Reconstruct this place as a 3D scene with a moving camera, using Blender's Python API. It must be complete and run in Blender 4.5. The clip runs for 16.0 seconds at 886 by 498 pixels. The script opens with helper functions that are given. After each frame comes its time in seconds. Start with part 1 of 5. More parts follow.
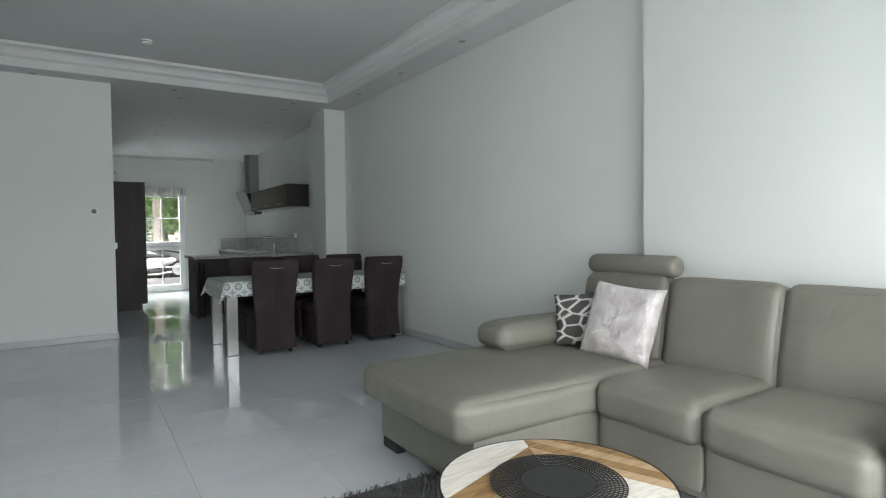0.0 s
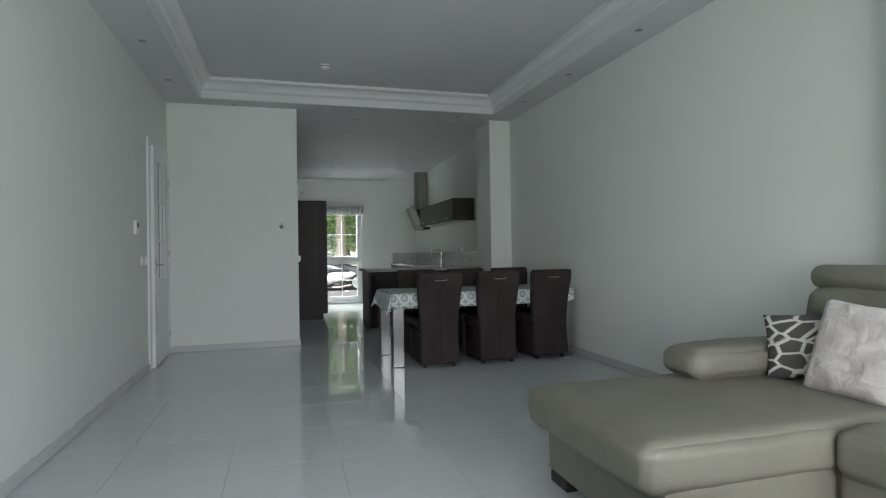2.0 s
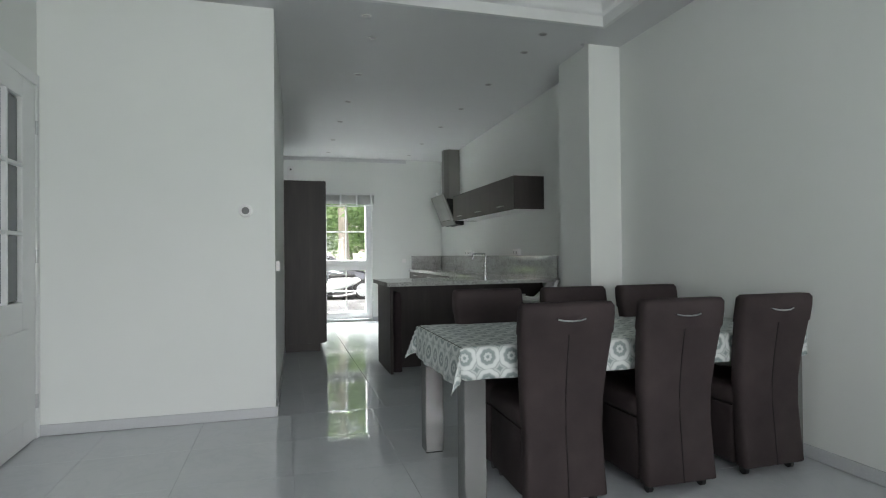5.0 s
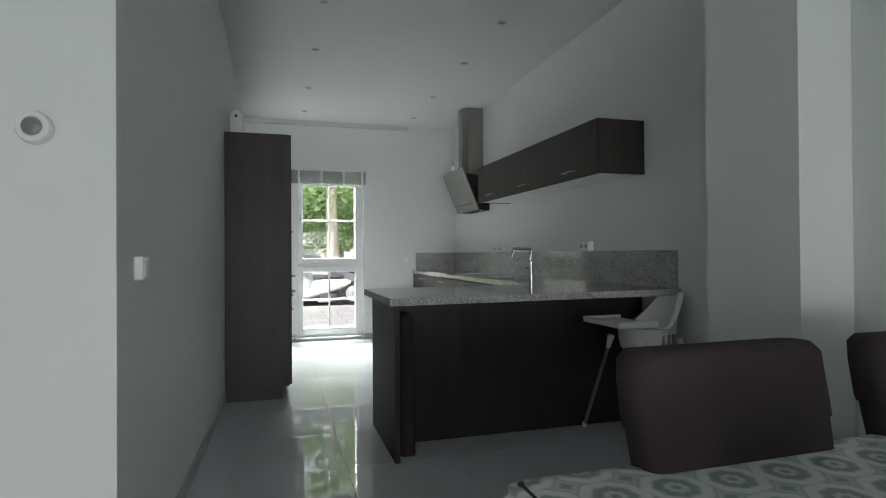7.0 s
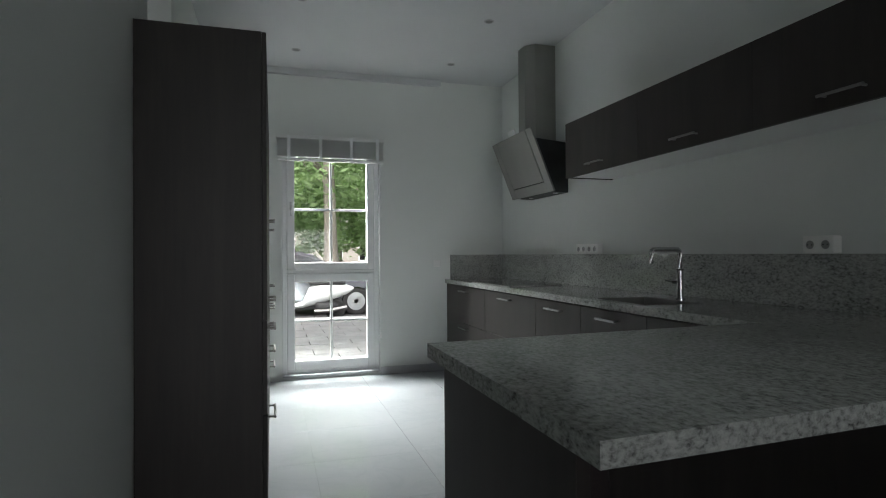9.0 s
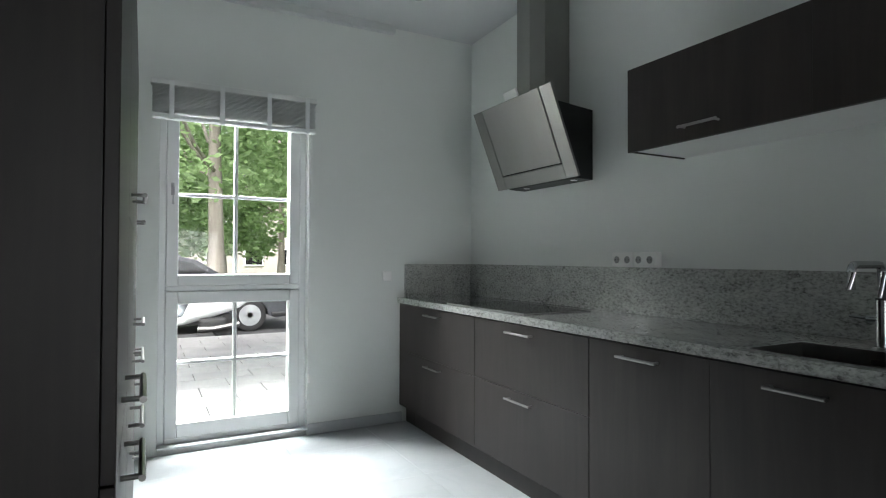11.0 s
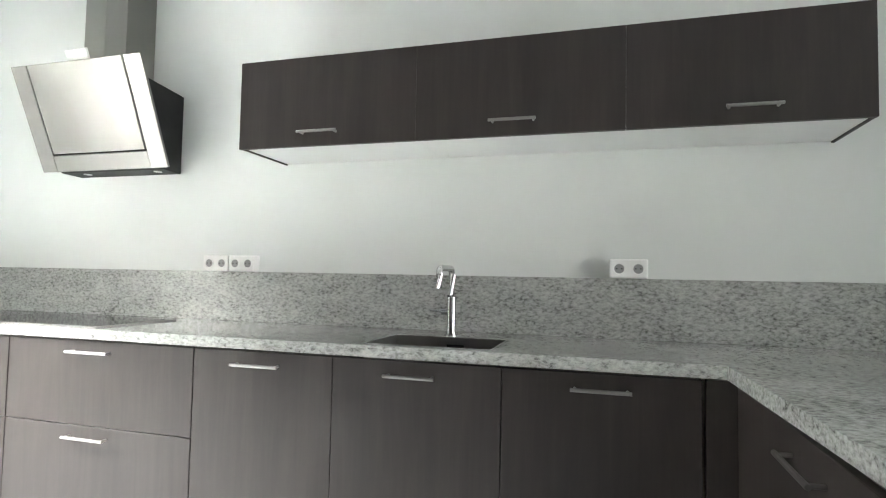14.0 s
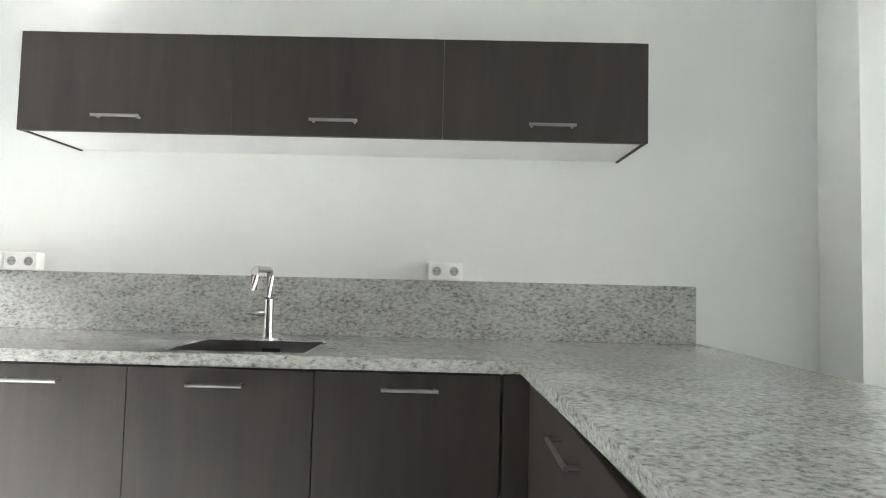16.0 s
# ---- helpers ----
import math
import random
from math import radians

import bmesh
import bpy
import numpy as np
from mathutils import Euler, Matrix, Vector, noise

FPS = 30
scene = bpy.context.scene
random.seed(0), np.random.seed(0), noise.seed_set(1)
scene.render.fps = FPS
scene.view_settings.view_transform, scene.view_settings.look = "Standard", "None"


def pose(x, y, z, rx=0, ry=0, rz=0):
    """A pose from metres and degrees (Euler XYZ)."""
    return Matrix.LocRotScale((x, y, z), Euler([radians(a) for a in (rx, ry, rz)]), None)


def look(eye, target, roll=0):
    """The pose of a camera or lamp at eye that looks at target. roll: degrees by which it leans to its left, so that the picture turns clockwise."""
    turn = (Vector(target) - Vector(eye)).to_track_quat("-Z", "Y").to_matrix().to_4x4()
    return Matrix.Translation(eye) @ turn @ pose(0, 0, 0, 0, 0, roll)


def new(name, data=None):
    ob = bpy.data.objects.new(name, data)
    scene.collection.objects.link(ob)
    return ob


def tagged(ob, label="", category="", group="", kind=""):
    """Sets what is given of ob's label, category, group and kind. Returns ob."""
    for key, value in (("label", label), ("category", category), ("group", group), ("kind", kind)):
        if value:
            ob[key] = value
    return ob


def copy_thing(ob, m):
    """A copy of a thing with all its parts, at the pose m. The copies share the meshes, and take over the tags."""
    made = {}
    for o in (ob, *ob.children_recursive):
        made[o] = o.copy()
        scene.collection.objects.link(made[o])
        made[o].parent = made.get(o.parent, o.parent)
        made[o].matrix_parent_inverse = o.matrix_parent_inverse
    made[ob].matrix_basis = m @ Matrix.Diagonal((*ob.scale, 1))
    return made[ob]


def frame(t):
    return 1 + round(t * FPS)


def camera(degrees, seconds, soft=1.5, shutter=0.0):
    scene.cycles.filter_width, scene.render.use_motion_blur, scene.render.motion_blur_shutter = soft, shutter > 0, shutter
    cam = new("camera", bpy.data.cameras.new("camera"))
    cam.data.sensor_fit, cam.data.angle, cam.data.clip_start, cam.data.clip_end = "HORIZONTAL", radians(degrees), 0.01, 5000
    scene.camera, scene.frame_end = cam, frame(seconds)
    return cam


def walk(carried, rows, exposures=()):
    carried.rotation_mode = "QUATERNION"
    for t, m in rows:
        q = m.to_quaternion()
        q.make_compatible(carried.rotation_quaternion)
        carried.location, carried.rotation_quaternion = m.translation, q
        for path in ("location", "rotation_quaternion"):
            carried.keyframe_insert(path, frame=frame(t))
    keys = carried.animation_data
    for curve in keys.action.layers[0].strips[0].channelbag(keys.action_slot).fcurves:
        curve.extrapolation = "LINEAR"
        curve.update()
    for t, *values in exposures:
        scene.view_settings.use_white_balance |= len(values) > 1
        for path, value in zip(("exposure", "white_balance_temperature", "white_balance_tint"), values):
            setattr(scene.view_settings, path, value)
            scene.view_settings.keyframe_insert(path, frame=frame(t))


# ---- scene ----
cam = camera(76.3, 16.0, soft=1.1)
PATH = [
    (0, (-3.238, -13.562, 1.219), (-2.16, -11.878, 1.162), -0.7),
    (0.5, (-3.219, -13.514, 1.187), (-2.308, -11.734, 1.148), -0.9),
    (1, (-3.181, -13.466, 1.179), (-2.48, -11.593, 1.162), -1.0),
    (1.5, (-3.162, -13.387, 1.186), (-2.551, -11.483, 1.19), -0.8),
    (2, (-3.099, -13.275, 1.166), (-2.552, -11.351, 1.177), -0.9),
    (2.5, (-3.041, -13.025, 1.158), (-2.508, -11.097, 1.167), -0.9),
    (3, (-3.019, -12.563, 1.186), (-2.477, -10.638, 1.195), -0.8),
    (3.5, (-3.003, -12.009, 1.183), (-2.458, -10.085, 1.195), -0.7),
    (4, (-2.956, -11.428, 1.2), (-2.417, -9.502, 1.217), -0.6),
    (6.5, (-2.566, -8.265, 1.157), (-2.008, -6.344, 1.177), -0.4),
    (7, (-2.451, -7.686, 1.153), (-1.884, -5.768, 1.169), -0.4),
    (7.5, (-2.408, -7.141, 1.155), (-1.828, -5.227, 1.171), -0.4),
    (8, (-2.327, -6.574, 1.164), (-1.759, -4.657, 1.181), -0.4),
    (10.5, (-2.306, -4.153, 1.196), (-1.559, -2.297, 1.217), -0.1),
    (11, (-2.304, -3.857, 1.206), (-1.365, -2.091, 1.241), 0.2),
    (11.5, (-2.366, -3.659, 1.155), (-1.188, -2.044, 1.217), 0.4),
    (12, (-2.358, -3.567, 1.16), (-0.977, -2.123, 1.24), 0.6),
    (12.5, (-2.378, -3.526, 1.15), (-0.769, -2.343, 1.244), 0.8),
    (13, (-2.397, -3.518, 1.147), (-0.644, -2.56, 1.246), 1.0),
    (13.5, (-2.433, -3.518, 1.148), (-0.569, -2.801, 1.249), 1.1),
    (14, (-2.428, -3.523, 1.16), (-0.511, -2.963, 1.257), 1.1),
    (14.5, (-2.438, -3.536, 1.16), (-0.488, -3.104, 1.261), 1.2),
    (15, (-2.442, -3.549, 1.15), (-0.469, -3.247, 1.265), 1.2),
    (15.5, (-2.436, -3.572, 1.145), (-0.448, -3.39, 1.27), 1.2),
    (16, (-2.428, -3.614, 1.178), (-0.431, -3.596, 1.279), 1.4),
]
EXPOSURES = [(0.0, 1.45, 6500, 11), (0.5, 1.34, 6500, 11), (1.5, 1.1, 6500, 10.5), (2.5, 1.33, 6480, 11), (3.0, 1.42, 6480, 12), (3.5, 1.7, 6500, 13), (4.0, 1.93, 6550, 13), (6.3, 1.85, 6550, 13), (7.0, 1.72, 6550, 13), (8.0, 1.3, 6520, 13), (9.3, 0.9, 6450, 12.5), (10.5, 0.75, 6420, 12), (11.0, 1.42, 6380, 12), (11.5, 2.0, 6370, 14.5), (12.0, 2.5, 6440, 15.5), (12.5, 2.95, 6560, 16), (13.0, 3.4, 6720, 16), (14.0, 3.75, 6790, 16), (16.0, 4.02, 6850, 16.5)]
walk(cam, [(t, look(eye, target, roll)) for t, eye, target, roll in PATH], EXPOSURES)
# ---- world and light ----
world = bpy.data.worlds.new("world")
scene.world = world
world.use_nodes = True
wn = world.node_tree
sky = wn.nodes.new("ShaderNodeTexSky")
sky.sky_type = "NISHITA"
sky.sun_disc = False
sky.sun_elevation = radians(48)
sky.sun_rotation = radians(202)
sky.air_density, sky.dust_density = 1.0, 4.0
sky_hs = wn.nodes.new("ShaderNodeHueSaturation")
sky_hs.inputs["Saturation"].default_value = 0.25
wn.links.new(sky.outputs[0], sky_hs.inputs["Color"])
wn.links.new(sky_hs.outputs[0], wn.nodes["Background"].inputs["Color"])
wn.nodes["Background"].inputs["Strength"].default_value = 0.15
sun_data = bpy.data.lights.new("sun", "SUN")
sun_data.energy, sun_data.angle, sun_data.color = 3.2, radians(25), (1.0, 0.96, 0.9)
sun = new("sun", sun_data)
sun.matrix_world = look((-8, -20, 26), (0, 0, 0))


def window_light(name, place, width, height, rz, watts, colour):
    data = bpy.data.lights.new(name, "AREA")
    data.shape, data.size, data.size_y = "RECTANGLE", width, height
    data.energy, data.color = watts, colour
    ob = new(name, data)
    ob.matrix_world = pose(*place, 90, 0, rz)
    return ob


# daylight through the garden windows behind the start, and through the street window
garden = window_light("daylight_garden", (-2.1, -14.75, 1.25), 3.5, 1.9, 0, 54, (0.93, 0.97, 1.0))
garden.matrix_world = pose(-2.05, -14.75, 1.25, 55, 0, 0)
# added lamp above the street window: the sky's steep share under the lintel
high = window_light("added_high_lamp", (-1.8, 0.75, 2.80), 1.1, 0.7, 180, 330, (0.95, 1.0, 0.96))
high.matrix_world = look((-1.8, 0.75, 2.80), (-1.8, -1.9, 1.0))

# ---- materials ----
def material(name):
    m = bpy.data.materials.new(name)
    m.use_nodes = True
    nt = m.node_tree
    return m, nt, nt.nodes["Principled BSDF"]


def add(nt, kind, **values):
    n = nt.nodes.new(kind)
    for k, v in values.items():
        n.inputs[k].default_value = v
    return n


def coords(nt, scale=(1, 1, 1), world_space=True):
    if world_space:
        src = nt.nodes.new("ShaderNodeNewGeometry").outputs["Position"]
    else:
        src = nt.nodes.new("ShaderNodeTexCoord").outputs["Object"]
    mp = nt.nodes.new("ShaderNodeMapping")
    mp.inputs["Scale"].default_value = scale
    nt.links.new(src, mp.inputs["Vector"])
    return mp.outputs["Vector"]


def noise_tex(nt, vec, scale, detail=4.0, rough=0.55, distortion=0.0):
    n = add(nt, "ShaderNodeTexNoise", Scale=scale, Detail=detail, Roughness=rough, Distortion=distortion)
    nt.links.new(vec, n.inputs["Vector"])
    return n.outputs["Fac"]


def ramp(nt, fac, stops):
    r = nt.nodes.new("ShaderNodeValToRGB")
    els = r.color_ramp.elements
    while len(els) < len(stops):
        els.new(0.5)
    for e, (p, c) in zip(els, stops):
        e.position, e.color = p, (*c, 1)
    nt.links.new(fac, r.inputs["Fac"])
    return r.outputs["Color"]


def bump(nt, b, height, strength, distance=0.01):
    n = add(nt, "ShaderNodeBump", Strength=strength, Distance=distance)
    nt.links.new(height, n.inputs["Height"])
    nt.links.new(n.outputs["Normal"], b.inputs["Normal"])
    return n


def rough_map(nt, b, fac, lo, hi):
    n = add(nt, "ShaderNodeMapRange", **{"To Min": lo, "To Max": hi})
    nt.links.new(fac, n.inputs["Value"])
    nt.links.new(n.outputs["Result"], b.inputs["Roughness"])


def mottled(name, a, c, scale=3.0, fine=60.0, rough=(0.5, 0.7), strength=0.05, metal=0.0, stretch=(1, 1, 1), world_space=True, spec=0.5, dist=0.01):
    m, nt, b = material(name)
    vec = coords(nt, stretch, world_space)
    f = noise_tex(nt, vec, scale, 5)
    g = noise_tex(nt, vec, fine, 3)
    nt.links.new(ramp(nt, f, [(0.3, a), (0.7, c)]), b.inputs["Base Color"])
    rough_map(nt, b, g, *rough)
    bump(nt, b, g, strength, dist)
    b.inputs["Metallic"].default_value = metal
    b.inputs["Specular IOR Level"].default_value = spec
    return m


wall_paint = mottled("wall_paint", (0.74, 0.77, 0.745), (0.78, 0.80, 0.78), 0.7, 220, (0.55, 0.75), 0.06)
# ceilings greyer than the white walls; their shade is put into the colour
shaded_ceiling_paint = mottled("shaded_ceiling_paint", (0.61, 0.625, 0.635), (0.66, 0.67, 0.675), 0.5, 160, (0.7, 0.85), 0.04)
# cornice white lowered too, with the same shade in its colour
trim_paint = mottled("trim_paint", (0.68, 0.70, 0.70), (0.72, 0.73, 0.73), 2.0, 120, (0.3, 0.45), 0.02)
lacquer = mottled("white_lacquer", (0.74, 0.76, 0.76), (0.80, 0.81, 0.81), 1.5, 90, (0.25, 0.38), 0.02)
plastic_white = mottled("white_plastic", (0.84, 0.84, 0.825), (0.88, 0.88, 0.865), 8, 150, (0.28, 0.4), 0.01)
black_plastic = mottled("black_plastic", (0.012, 0.012, 0.013), (0.02, 0.02, 0.02), 8, 150, (0.35, 0.5), 0.02)
grout = mottled("grout", (0.52, 0.545, 0.565), (0.56, 0.585, 0.605), 6, 200, (0.8, 0.9), 0.1)

brick_far = mottled("far_brick", (0.36, 0.33, 0.30), (0.44, 0.41, 0.375), 1.2, 20, (0.8, 0.9), 0.2)


def make_tile():
    m, nt, b = material("polished_tile")
    info = nt.nodes.new("ShaderNodeObjectInfo")
    geo = nt.nodes.new("ShaderNodeNewGeometry")
    off = nt.nodes.new("ShaderNodeVectorMath")
    off.operation = "MULTIPLY_ADD"
    comb = nt.nodes.new("ShaderNodeCombineXYZ")
    for k in range(3):
        nt.links.new(info.outputs["Random"], comb.inputs[k])
    nt.links.new(comb.outputs[0], off.inputs[0])
    off.inputs[1].default_value = (3.7, 2.3, 1.1)
    nt.links.new(geo.outputs["Position"], off.inputs[2])
    vec = off.outputs[0]
    cloud = noise_tex(nt, vec, 1.4, 6, 0.6, 0.6)
    vein = noise_tex(nt, vec, 2.3, 8, 0.6, 1.6)
    base = ramp(nt, cloud, [(0.25, (0.55, 0.58, 0.605)), (0.5, (0.58, 0.607, 0.63)), (0.8, (0.61, 0.635, 0.655))])
    veins = ramp(nt, vein, [(0.46, (1, 1, 1)), (0.5, (0.94, 0.95, 0.955)), (0.54, (1, 1, 1))])
    mix = nt.nodes.new("ShaderNodeMix")
    mix.data_type, mix.blend_type = "RGBA", "MULTIPLY"
    mix.inputs[0].default_value = 0.7
    nt.links.new(base, mix.inputs[6])
    nt.links.new(veins, mix.inputs[7])
    nt.links.new(mix.outputs[2], b.inputs["Base Color"])
    rough_map(nt, b, noise_tex(nt, vec, 9, 4), 0.012, 0.04)
    b.inputs["Specular IOR Level"].default_value = 0.8
    return m


tile_mat = make_tile()


def make_wood():
    m, nt, b = material("dark_wenge_veneer")
    vec = coords(nt, (20, 20, 0.9))
    info = nt.nodes.new("ShaderNodeObjectInfo")
    sh = nt.nodes.new("ShaderNodeVectorMath")
    sh.operation = "MULTIPLY_ADD"
    comb = nt.nodes.new("ShaderNodeCombineXYZ")
    for k in range(3):
        nt.links.new(info.outputs["Random"], comb.inputs[k])
    nt.links.new(comb.outputs[0], sh.inputs[0])
    sh.inputs[1].default_value = (50, 50, 9)
    nt.links.new(vec, sh.inputs[2])
    grain = noise_tex(nt, sh.outputs[0], 2.2, 6, 0.65, 0.4)
    soft = noise_tex(nt, coords(nt, (5, 5, 0.7)), 1.6, 5, 0.6, 0.5)
    mixv = nt.nodes.new("ShaderNodeMath")
    mixv.operation = "MULTIPLY_ADD"
    nt.links.new(soft, mixv.inputs[0])
    mixv.inputs[1].default_value = 0.62
    part_grain = nt.nodes.new("ShaderNodeMath")
    part_grain.operation = "MULTIPLY"
    part_grain.inputs[1].default_value = 0.38
    nt.links.new(grain, part_grain.inputs[0])
    nt.links.new(part_grain.outputs[0], mixv.inputs[2])
    nt.links.new(ramp(nt, mixv.outputs[0], [(0.33, (0.0185, 0.0142, 0.0131)), (0.5, (0.027, 0.0207, 0.0189)), (0.67, (0.038, 0.0294, 0.0267))]), b.inputs["Base Color"])
    rough_map(nt, b, grain, 0.44, 0.54)
    b.inputs["Specular IOR Level"].default_value = 0.45
    bump(nt, b, grain, 0.04, 0.004)
    return m


wood = make_wood()


def make_granite():
    m, nt, b = material("speckled_granite")
    vec = coords(nt, (1.0, 0.7, 1.35))
    fleck = noise_tex(nt, vec, 78, 4, 0.62, 0.35)
    fine = noise_tex(nt, vec, 260, 2, 0.5)
    cloud = noise_tex(nt, vec, 6, 6, 0.68, 1.2)
    a1 = nt.nodes.new("ShaderNodeMath")
    a1.operation = "MULTIPLY_ADD"
    nt.links.new(cloud, a1.inputs[0])
    a1.inputs[1].default_value = 0.45
    nt.links.new(fleck, a1.inputs[2])
    a2 = nt.nodes.new("ShaderNodeMath")
    a2.operation = "MULTIPLY_ADD"
    nt.links.new(fine, a2.inputs[0])
    a2.inputs[1].default_value = 0.16
    nt.links.new(a1.outputs[0], a2.inputs[2])
    nt.links.new(ramp(nt, a2.outputs[0], [(0.57, (0.11, 0.112, 0.108)), (0.67, (0.26, 0.265, 0.253)), (0.78, (0.385, 0.392, 0.376)), (0.97, (0.53, 0.54, 0.52))]), b.inputs["Base Color"])
    rough_map(nt, b, fleck, 0.045, 0.10)
    b.inputs["Specular IOR Level"].default_value = 0.4
    bump(nt, b, fleck, 0.02, 0.002)
    return m


granite = make_granite()
steel = mottled("brushed_steel", (0.27, 0.264, 0.255), (0.31, 0.303, 0.293), 4, 60, (0.36, 0.361), 0.0, 1.0, (1, 1, 0.08))
steel_duct = mottled("brushed_steel_duct", (0.27, 0.263, 0.248), (0.33, 0.322, 0.307), 4, 60, (0.33, 0.331), 0.0, 1.0, (1, 1, 0.08))
chrome = mottled("chrome", (0.50, 0.51, 0.52), (0.56, 0.57, 0.58), 6, 90, (0.14, 0.2), 0.0, 1.0)
dark_metal = mottled("dark_metal", (0.02, 0.02, 0.021), (0.035, 0.035, 0.036), 8, 180, (0.4, 0.55), 0.03, 0.3)
black_glass = mottled("black_glass", (0.008, 0.008, 0.009), (0.012, 0.012, 0.013), 4, 60, (0.04, 0.08), 0.0, spec=0.22)


def make_leather():
    m, nt, b = material("taupe_leather")
    vec = coords(nt, (1, 1, 1), False)
    f = noise_tex(nt, vec, 2.2, 5)
    nt.links.new(ramp(nt, f, [(0.3, (0.165, 0.160, 0.133)), (0.7, (0.205, 0.199, 0.166))]), b.inputs["Base Color"])
    grain = noise_tex(nt, vec, 230, 3)
    folds = noise_tex(nt, vec, 7, 3, 0.5, 1.6)
    rough_map(nt, b, grain, 0.40, 0.54)
    b.inputs["Specular IOR Level"].default_value = 0.4
    wide = add(nt, "ShaderNodeBump", Strength=0.35, Distance=0.012)
    nt.links.new(folds, wide.inputs["Height"])
    bump(nt, b, grain, 0.2, 0.003)
    nt.links.new(wide.outputs["Normal"], b.inputs["Normal"].links[0].from_node.inputs["Normal"])
    return m


leather = make_leather()
fabric = mottled("dark_brown_suede", (0.030, 0.023, 0.024), (0.052, 0.040, 0.041), 3.5, 260, (0.75, 0.92), 0.3, world_space=False, spec=0.2, dist=0.004)
seam_mat = mottled("dark_seam", (0.010, 0.008, 0.008), (0.016, 0.012, 0.012), 20, 260, (0.85, 0.95), 0.1)
aluminium = mottled("aluminium", (0.52, 0.53, 0.54), (0.60, 0.61, 0.62), 6, 140, (0.3, 0.42), 0.02, 1.0, (1, 1, 0.1))


# ---- mesh helpers ----
def box(bm, x0, x1, y0, y1, z0, z1, bevel=0.0, segments=2):
    r = bmesh.ops.create_cube(bm, size=1.0, matrix=Matrix.LocRotScale(((x0 + x1) / 2, (y0 + y1) / 2, (z0 + z1) / 2), None, (abs(x1 - x0), abs(y1 - y0), abs(z1 - z0))))
    vs = r["verts"]
    if bevel:
        es = list({e for v in vs for e in v.link_edges})
        bmesh.ops.bevel(bm, geom=es, offset=bevel, segments=segments, affect="EDGES", profile=0.5)
    return bm


def cyl(bm, p, q, r0, r1=None, n=16, caps=True):
    p, q = Vector(p), Vector(q)
    d = q - p
    m = Matrix.Translation((p + q) / 2) @ d.to_track_quat("Z", "Y").to_matrix().to_4x4()
    bmesh.ops.create_cone(bm, cap_ends=caps, cap_tris=False, segments=n, radius1=r0, radius2=r0 if r1 is None else r1, depth=d.length, matrix=m)
    return bm


def tube(bm, pts, r, n=10):
    """A round bar bent along pts."""
    pts = [Vector(p) for p in pts]
    rings = []
    for i, p in enumerate(pts):
        d = (pts[min(i + 1, len(pts) - 1)] - pts[max(i - 1, 0)]).normalized()
        q = d.to_track_quat("Z", "Y")
        rings.append([bm.verts.new(p + q @ Vector((r * math.cos(2 * math.pi * k / n), r * math.sin(2 * math.pi * k / n), 0))) for k in range(n)])
    for a, b in zip(rings, rings[1:]):
        for k in range(n):
            bm.faces.new((a[k], a[(k + 1) % n], b[(k + 1) % n], b[k]))
    bm.faces.new(list(reversed(rings[0])))
    bm.faces.new(rings[-1])
    return bm


def lathe(bm, profile, centre, n=24):
    """Turns (radius, height) pairs about an upright axis."""
    c = Vector(centre)
    rings = [[bm.verts.new(c + Vector((r * math.cos(2 * math.pi * k / n), r * math.sin(2 * math.pi * k / n), z))) for k in range(n)] for r, z in profile]
    for a, b in zip(rings, rings[1:]):
        for k in range(n):
            bm.faces.new((a[k], a[(k + 1) % n], b[(k + 1) % n], b[k]))
    if profile[0][0] > 1e-4:
        bm.faces.new(list(reversed(rings[0])))
    if profile[-1][0] > 1e-4:
        bm.faces.new(rings[-1])
    bmesh.ops.remove_doubles(bm, verts=[v for ring in rings for v in ring], dist=1e-5)
    return bm


def prism(bm, outline, axis, a, b):
    """Pushes an outline of (u, v) pairs along an axis from a to b; u, v are the other two axes in order."""
    def put(u, v, w):
        return {"x": (w, u, v), "y": (u, w, v), "z": (u, v, w)}[axis]
    lo = [bm.verts.new(put(u, v, a)) for u, v in outline]
    hi = [bm.verts.new(put(u, v, b)) for u, v in outline]
    n = len(outline)
    for k in range(n):
        bm.faces.new((lo[k], lo[(k + 1) % n], hi[(k + 1) % n], hi[k]))
    bm.faces.new(list(reversed(lo)))
    bm.faces.new(hi)
    bmesh.ops.recalc_face_normals(bm, faces=bm.faces)
    return bm


